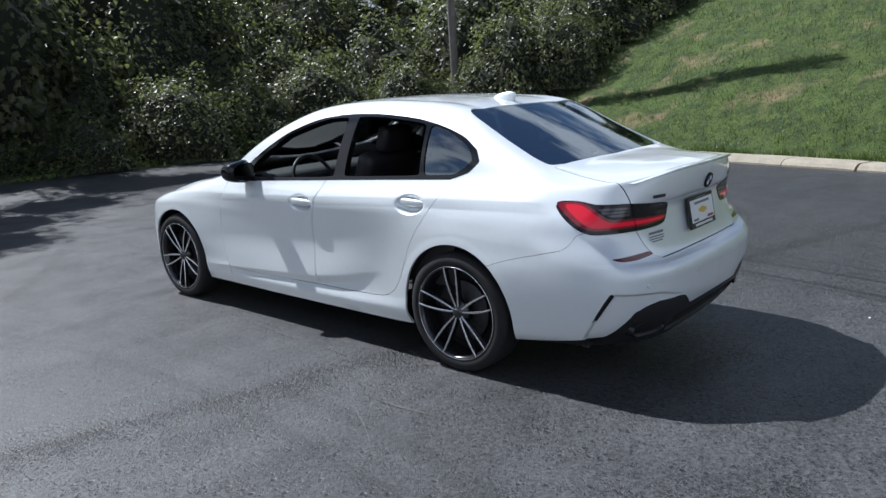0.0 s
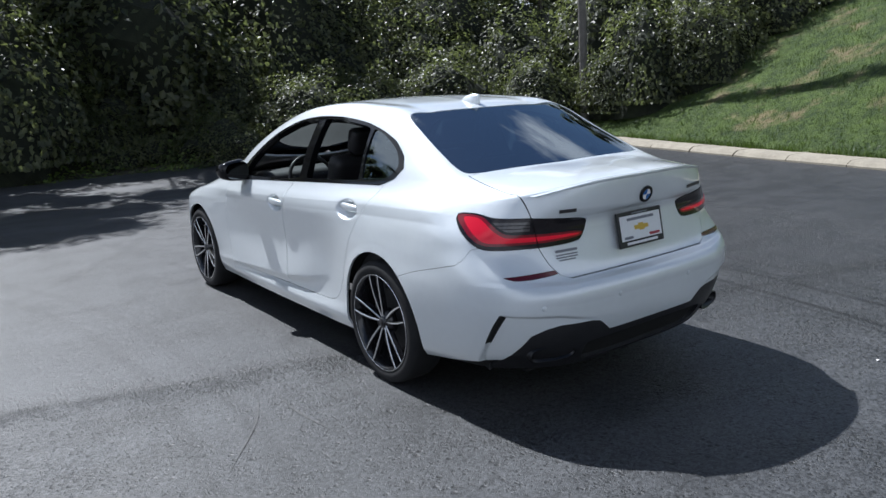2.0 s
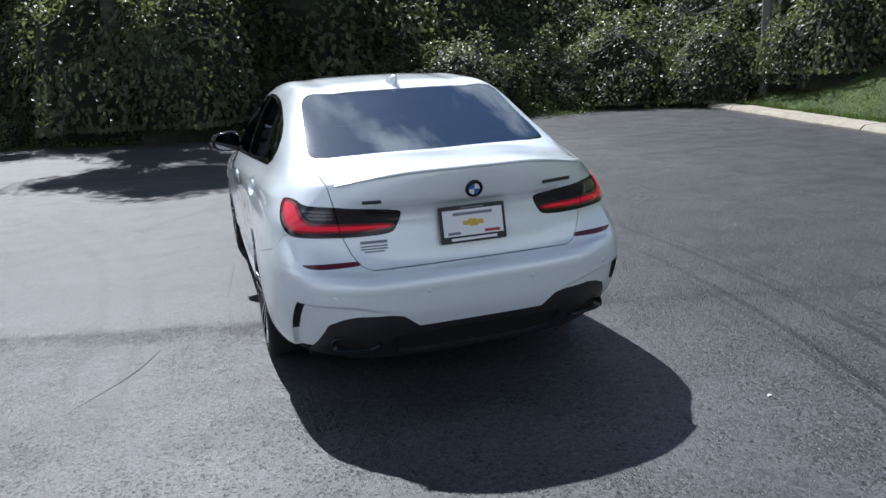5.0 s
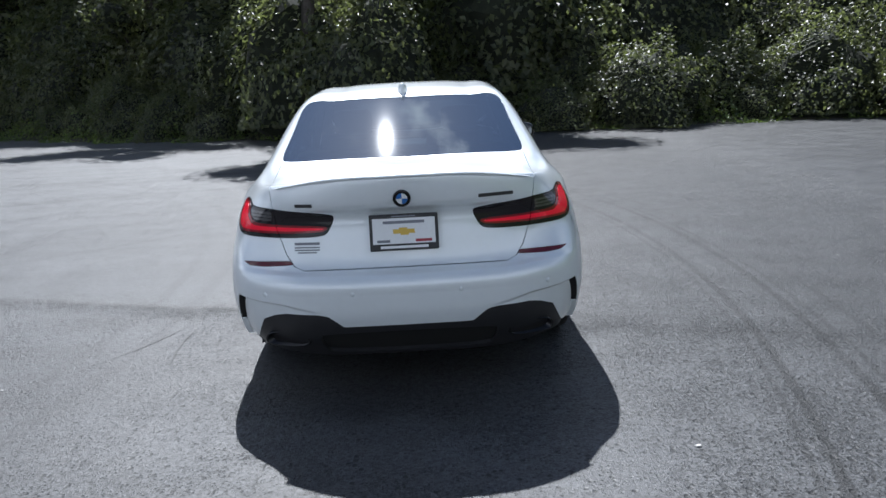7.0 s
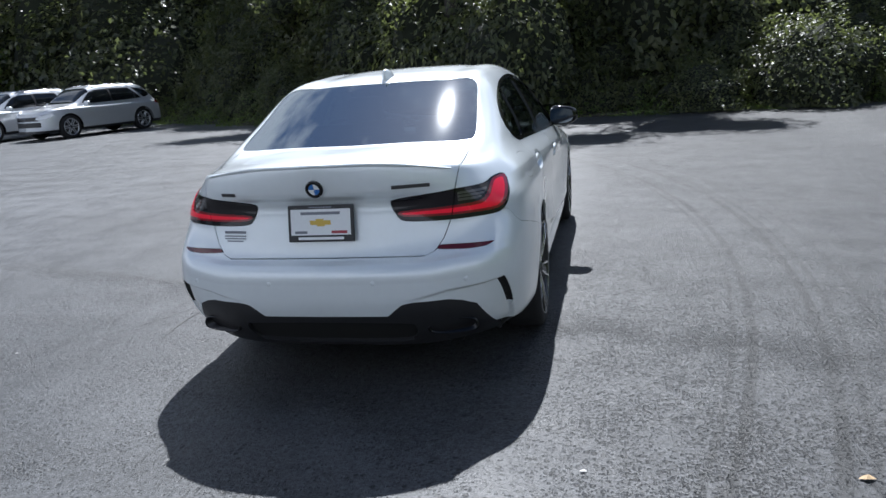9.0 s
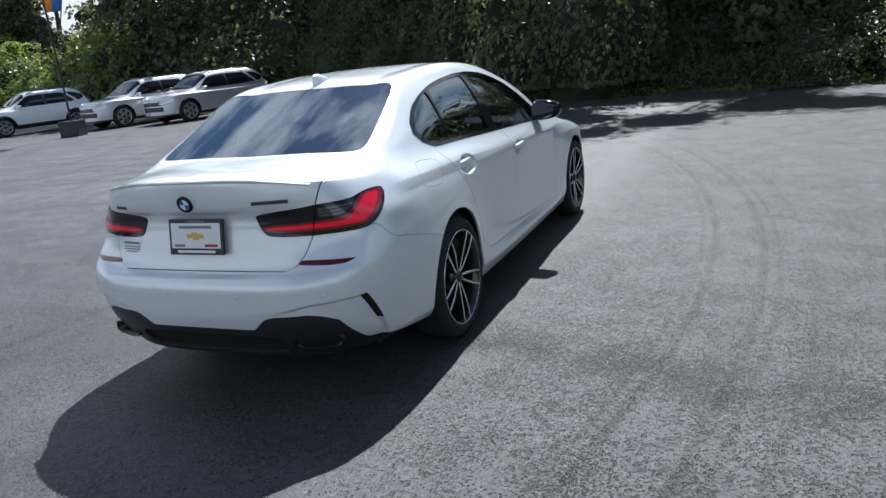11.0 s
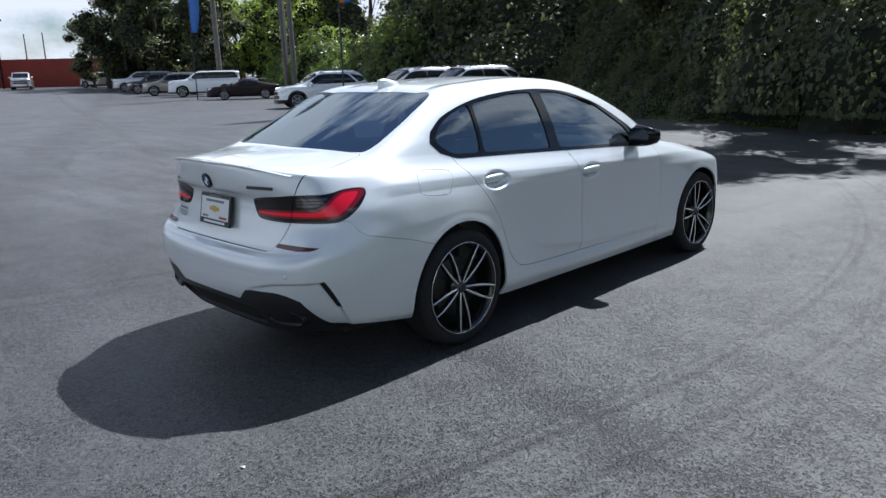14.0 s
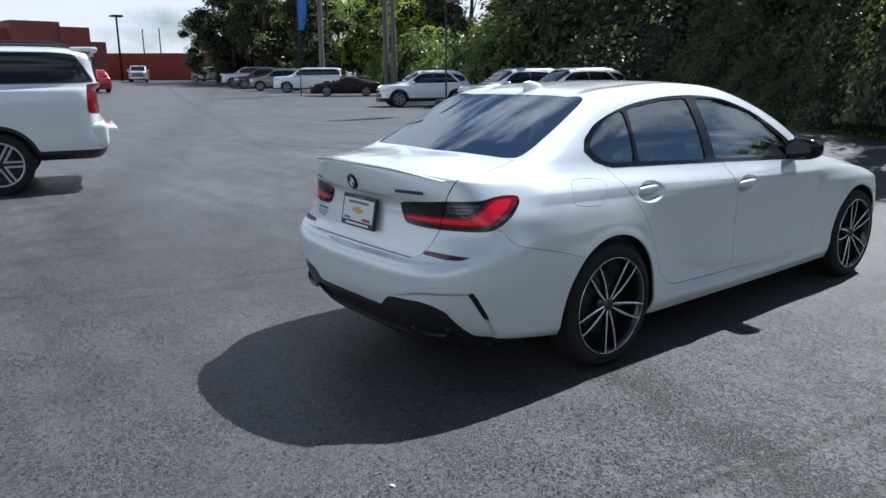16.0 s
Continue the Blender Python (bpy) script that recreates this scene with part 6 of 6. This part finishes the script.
def suv(name, label, paint, L=4.77, H=1.66, W=1.84, R=.36, box=False, clad=.20, over=.215, belt=.60, dlo=None, lamp=None, sill=.15):
    ax = (over * L, over * L + (.60 if not box else .575) * L)
    pil = ((.43, -.03, .035), (.235, .12, .03)) if not box else ((.435, -.02, .035), (.265, .02, .035))
    ob = vehicle(name, label, paint, L, H, W, BOX_ROOF if box else SUV_ROOF, ax, R, dlo or (BOX_DLO if box else SUV_DLO), pil, (.59, .765, .675, .955, .76), (-.05, .07, max(.68, belt + .03), .93, .72), belt=belt, roof_w=.84 if box else .70,
                 lamp=lamp or [(-.01, .42), (-.01, .655), (.026, .655), (.030, .44)] if box else [(-.01, .52), (-.01, .62), (.055, .61), (.07, .56), (.045, .53)], doors=(.225, .44, .655), box=box, clad=clad, tail=.006 if box else .03, sill=sill, gaps=() if box else ((.135, -1.1, .055),))
    return ob, ax[1] - ax[0], W / 2


def repaint(src, paint, label):
    o2 = copy_thing(src, pose(0, 0, 0))
    for ch in o2.children:
        if ch.name.startswith("body"):
            ch.data = ch.data.copy()
            ch.data.materials[0] = paint
    o2["label"] = label
    return o2


HEAD = 158
cross, wb, hf = suv("crossover_suv", "silver crossover with chrome wheels parked nose out", SILVER_PAINT, 4.70, 1.60, 1.84, .37, clad=.20, over=.195)
park(cross, -15.4, 16.55, 164, hf, wb)
park(repaint(cross, SILVER_PAINT, "second silver crossover parked in the same row"), -18.15, 16.3, 164, hf, wb)
ob, wb, hf = suv("compact_suv", "white compact crossover with black cladding parked nose out", PAINT, 4.30, 1.56, 1.80, .345, clad=.25, over=.20)
park(ob, -23.5, 15.7, HEAD - 2, hf, wb)
coupe = vehicle("sports_coupe", "dark maroon low sports coupe", MAROON_PAINT, 4.6, 1.25, 1.86, LOW_ROOF, (.98, 3.46), .32, LOW_DLO, ((.45, 0, .02),), (.505, .66, .76, .955, .72), (.13, .36, .82, .97, .66), belt=.68, tail=.02, clad=0, doors=(.36, .62))
park(coupe, -38.8, 20.8, HEAD - 10, .94, 2.48)
big, bwb, bhf = suv("large_suv", "white full-size sport utility parked nose out", PAINT, 5.1, 1.80, 1.98, .40, True, clad=.20, belt=.66)
park(big, -47.1, 22.2, HEAD - 8, bhf, bwb)
mid, mwb, mhf = suv("mid_suv", "tan sport utility in the far row", TAN_PAINT, 4.8, 1.70, 1.9, .38)
park(mid, -52.3, 22.5, HEAD - 2, mhf, mwb)
for src, wbs, hfs, paint, lab, x, y, hd in ((mid, mwb, mhf, DARK_PAINT, "black sport utility in the far row", -58.2, 23.8, HEAD), (big, bwb, bhf, SILVER_PAINT, "silver sport utility in the far row", -65.0, 25.6, HEAD), (mid, mwb, mhf, BLUE_PAINT, "dark blue sport utility in the far row", -72.0, 28.4, HEAD),
                                            (mid, mwb, mhf, SILVER_PAINT, "silver hatchback at the far end of the lot", -84.6, 29.3, 130), (mid, mwb, mhf, DARK_PAINT, "black sport utility parked across the lane", -50.0, 6.6, 92), (mid, mwb, mhf, RED_PAINT, "dark red car parked across the lane", -60.0, 10.6, 92), (mid, mwb, mhf, PAINT, "white car parked across the lane", -66.0, 11.2, 92)):
    park(repaint(src, paint, lab), x, y, hd, hfs, wbs)
park(repaint(big, SILVER_PAINT, "pale van facing down the far lane"), -84.5, 23.8, 250, bhf, bwb)
ob, wb, hf = suv("full_size_suv", "long white sport utility with dark glass seen from its tail", PAINT, 5.70, 1.92, 2.05, .405, True, clad=.29, over=.222, belt=.72, dlo=TALL_DLO, lamp=[(-.02, .53), (-.02, .742), (.026, .742), (.029, .54)], sill=.225)
ob.matrix_basis = pose(-8.75, -1.38, 0, 0, 0, 167)
part("tow_bumper", box_bm((1.98, .30, .34), (0, -1.18, .74), .09, 4), PAINT, ob, "white rear bumper", smooth=True)
part("bumper_step", box_bm((1.5, .20, .07), (0, -1.35, .80), .025, 3), PAINT, ob, "white step on the bumper", smooth=True)
part("roof_spoiler", box_bm((1.46, .34, .06), (0, -1.13, 1.875), .028, 3), PAINT, ob, smooth=True)
for s in (1, -1):
    Vt, Ft = tube([(s * .70, -.95, 1.90), (s * .70, -.80, 1.955), (s * .70, 1.2, 1.965), (s * .70, 1.4, 1.90)], [.018] * 4, 6)
    link_mesh("roof_rail", Vt, Ft, SATIN_BLACK, ob, "dark roof rail")

# ---- far building, poles, banners ----
wall = new("brick_building")
tagged(wall, "long red-painted brick building across the far end", "building")
def block(name, x, y, sx, sy, sz, turn, mat=BRICK_RED):
    o = part(name, box_bm((sx, sy, sz), (0, 0, sz / 2 - .5)), mat, wall)
    o.matrix_basis = pose(x, y, .6, 0, 0, turn)
    return o
block("wall", -92.5, 34.5, 34, 6, 4.0, 55)
block("wall", -92.5, 12.2, 13.5, 16, 4.9, 98, BRICK_DARK)
block("wall", -93.5, 8.5, 10.5, 15, 6.1, 98, BRICK_DARK)
block("parapet", -93.2, 12.2, 4.8, 15.4, 6.9, 98, BRICK_DARK)
block("parapet", -93.2, 16.0, 3.0, 15.2, 6.4, 98, BRICK_DARK)
def post(name, label, x, y, h, r, mat, lean=0.0, cat="pole"):
    V, F = tube([(0, 0, -.2), (lean * .5, 0, h * .5), (lean, 0, h)], [r, r * .9, r * .75], 12)
    o = link_mesh(name, V, F, mat)
    tagged(o, label, cat)
    o.matrix_basis = pose(x, y, float(ground_z(x, y)))
    return o
for x, y, r in ((-42.5, 27.9, .18), (-41.9, 28.2, .19), (-43.3, 28.6, .14)):
    post("utility_pole", "tall grey utility pole behind the parked cars", x, y, 14, r, POLE_WOOD, -.3)
post("utility_pole", "tall grey utility pole behind the parked cars", -50.3, 27.0, 15, .22, POLE_WOOD, -.2)
lamp_post = post("street_lamp", "tall lamp post beyond the building", -93, 23.4, 7.4, .14, EXHAUST)
part("lamp_head", box_bm((1.3, 1.3, .22), (0, 0, 7.5), .05), EXHAUST, lamp_post)
for x, y, h in ((-97, 27.5, 6.2), (-97, 29.6, 6.4)):
    post("utility_pole", "thin utility pole behind the red wall", x, y, h, .09, POLE_WOOD)


def banner(x, y, h, low, stripe):
    top = new("feather_banner")
    tagged(top, "blue and orange feather banner on a black pole" if stripe else "plain blue feather banner on a black pole", "banner")
    top.matrix_basis = pose(x, y, float(ground_z(x, y)), 0, 0, 20)
    V, F = tube([(0, 0, 0), (0, 0, h * .7), (.15, 0, h)], [.035, .03, .015], 8)
    link_mesh("pole", V, F, SATIN_BLACK, top)
    def cloth(name, x0, x1, thick, mat, label):
        V, F = [], []
        for i in range(13):
            k = i / 12
            z, w = low + (h - low) * k, .75 * math.sin(math.pi * (.12 + .80 * k)) ** .6
            for d in (-thick, thick):
                V += [(.02 + w * q, d + .08 * q * math.sin(3 * k + 1), z) for q in (x0, x1)]
        for a in range(0, 48, 4):
            b = a + 4
            F += [(a, a + 1, b + 1, b), (a + 2, b + 2, b + 3, a + 3), (a + 1, a + 3, b + 3, b + 1), (a, b, b + 2, a + 2)]
        link_mesh(name, V, F + [(0, 2, 3, 1), (48, 49, 51, 50)], mat, top, label)
    cloth("flag", 0.0, 1.0, .006, BANNER, "blue flag cloth")
    if stripe:
        cloth("flag_stripe", 0.0, 0.42, .010, BANNER_ORANGE, "orange stripe along the pole")
    return top


BANNER_ORANGE = shader("banner_orange", (0.75, 0.28, 0.03), 0.6, var=0.2, scale=2)
BANNER = shader("banner_blue", (0.05, 0.16, 0.50), 0.6, var=0.3, scale=2)
banner(-40.8, 20.05, 8.4, 4.1, False)
top = banner(-18.1, 14.0, 7.2, 3.85, True)
part("base_block", box_bm((.6, .6, .5), (0, 0, .25), .03), SATIN_BLACK, top, "black base block")
# trees and vines beyond the far row
for i in range(13):
    k = i / 12
    x, y = -21 - 66 * k, 27.5 + 18 * k
    src = wood_tree if i in (0, 1, 2) else far_tree
    low = .52 if i in (3, 4, 5) else 1.0
    put(src, x + R2.uniform(-1, 1), y + R2.uniform(-.5, 1.5), low * R2.uniform(.9, 1.1), R2.uniform(0, 360))
    if low == 1.0:
        put(wood_tree, x + 2 + R2.uniform(-1, 1), y + 7, 1.15, R2.uniform(0, 360))
for i in range(12):
    x = -27 - i * 2.6
    y = 25.2 + i * 1.0
    put(kudzu[i % 2], x, y + R2.uniform(-.5, 1), R2.uniform(1.1, 1.6), R2.uniform(0, 360), 0, R2.uniform(1.0, 1.35))
for x, y, s in ((-76, 30.5, 1.0), (-70, 31.2, .95), (-83, 29.8, .6), (-66, 33, 1.0), (-79, 35, 1.1), (-62, 34, .9)):
    put(wood_tree, x, y, s, R2.uniform(0, 360))
for x, y, s in ((-74.9, 38.5, 1.15), (-75.9, 35.6, 1.2), (-77.4, 32.6, 1.05), (-79.0, 29.8, .9)):
    put(wood_tree, x, y, s, R2.uniform(0, 360))
# dark thicket behind the near end of the row
for x, y, s in ((-19.0, 27.0, 1.7), (-23.0, 28.6, 1.9), (-27.5, 30.4, 1.9), (-21.0, 31.5, 2.6), (-26.0, 34.0, 2.7), (-31.0, 34.5, 1.8)):
    put(big_bush, x, y, s, R2.uniform(0, 360))
# a fallen leaf and scraps on the asphalt
LITTER = shader("dry_leaf", (0.42, 0.30, 0.17), 0.7, var=0.3, scale=40)
PAPER = shader("pale_scrap", (0.6, 0.58, 0.56), 0.8)
for x, y, s, mt, what in ((2.13, -1.56, .028, LITTER, "fallen_leaf"), (9.70, 6.1, .05, PAPER, "paper_scrap"), (1.17, -1.60, .014, PAPER, "paper_scrap"), (3.3, 1.2, .012, PAPER, "paper_scrap"), (-2.2, -.6, .010, PAPER, "paper_scrap")):
    z0 = float(ground_z(x, y)) + .004
    V = [(x - s, y, z0), (x - s * .3, y - s * .55, z0 + s * .3), (x + s * .6, y - s * .3, z0 + s * .2), (x + s * 1.1, y + s * .2, z0), (x + s * .3, y + s * .6, z0 + s * .35), (x - s * .5, y + s * .45, z0 + s * .15), (x, y, z0 + s * .45)]
    F = [(6, i, (i + 1) % 6) for i in range(6)]
    tagged(link_mesh(what, V, F, mt, smooth=False), "dry tan leaf lying on the asphalt" if mt is LITTER else "tiny pale scrap lying on the asphalt", "leaf" if mt is LITTER else "litter")
# pale scuffs on the asphalt
SCUFF = shader("pale_scuff", (0.10, 0.10, 0.098), 0.8, var=0.3, scale=30)
for pts in (((-.97, 2.14), (-1.03, 1.6), (-1.08, 1.15)), ((-1.07, .98), (-1.09, .55)), ((-1.42, .23), (-1.43, -.05), (-1.39, -.37)), ((-1.49, .33), (-1.64, -.01), (-1.92, -.40)), ((-1.01, -.03), (-1.2, -.2))):
    V, F = [], []
    for k in range(9):
        t = np.array([k / 8 * (len(pts) - 1)])
        q = hermite(np.array(pts, float), np.arange(len(pts)).astype(float), t)[0]
        w = .006 * math.sin(math.pi * (.08 + .84 * k / 8)) * R2.uniform(.6, 1.2)
        V += [(q[0] - w, q[1] - w * .4, .004), (q[0] + w, q[1] + w * .4, .004)]
        if k:
            F.append((2 * k - 2, 2 * k - 1, 2 * k + 1, 2 * k))
    tagged(link_mesh("scuff_mark", V, F, SCUFF), "thin pale scratch on the asphalt", "scuff mark", kind="stuff")
for ob in templates:
    for ch in (*ob.children_recursive, ob):
        bpy.data.objects.remove(ch)
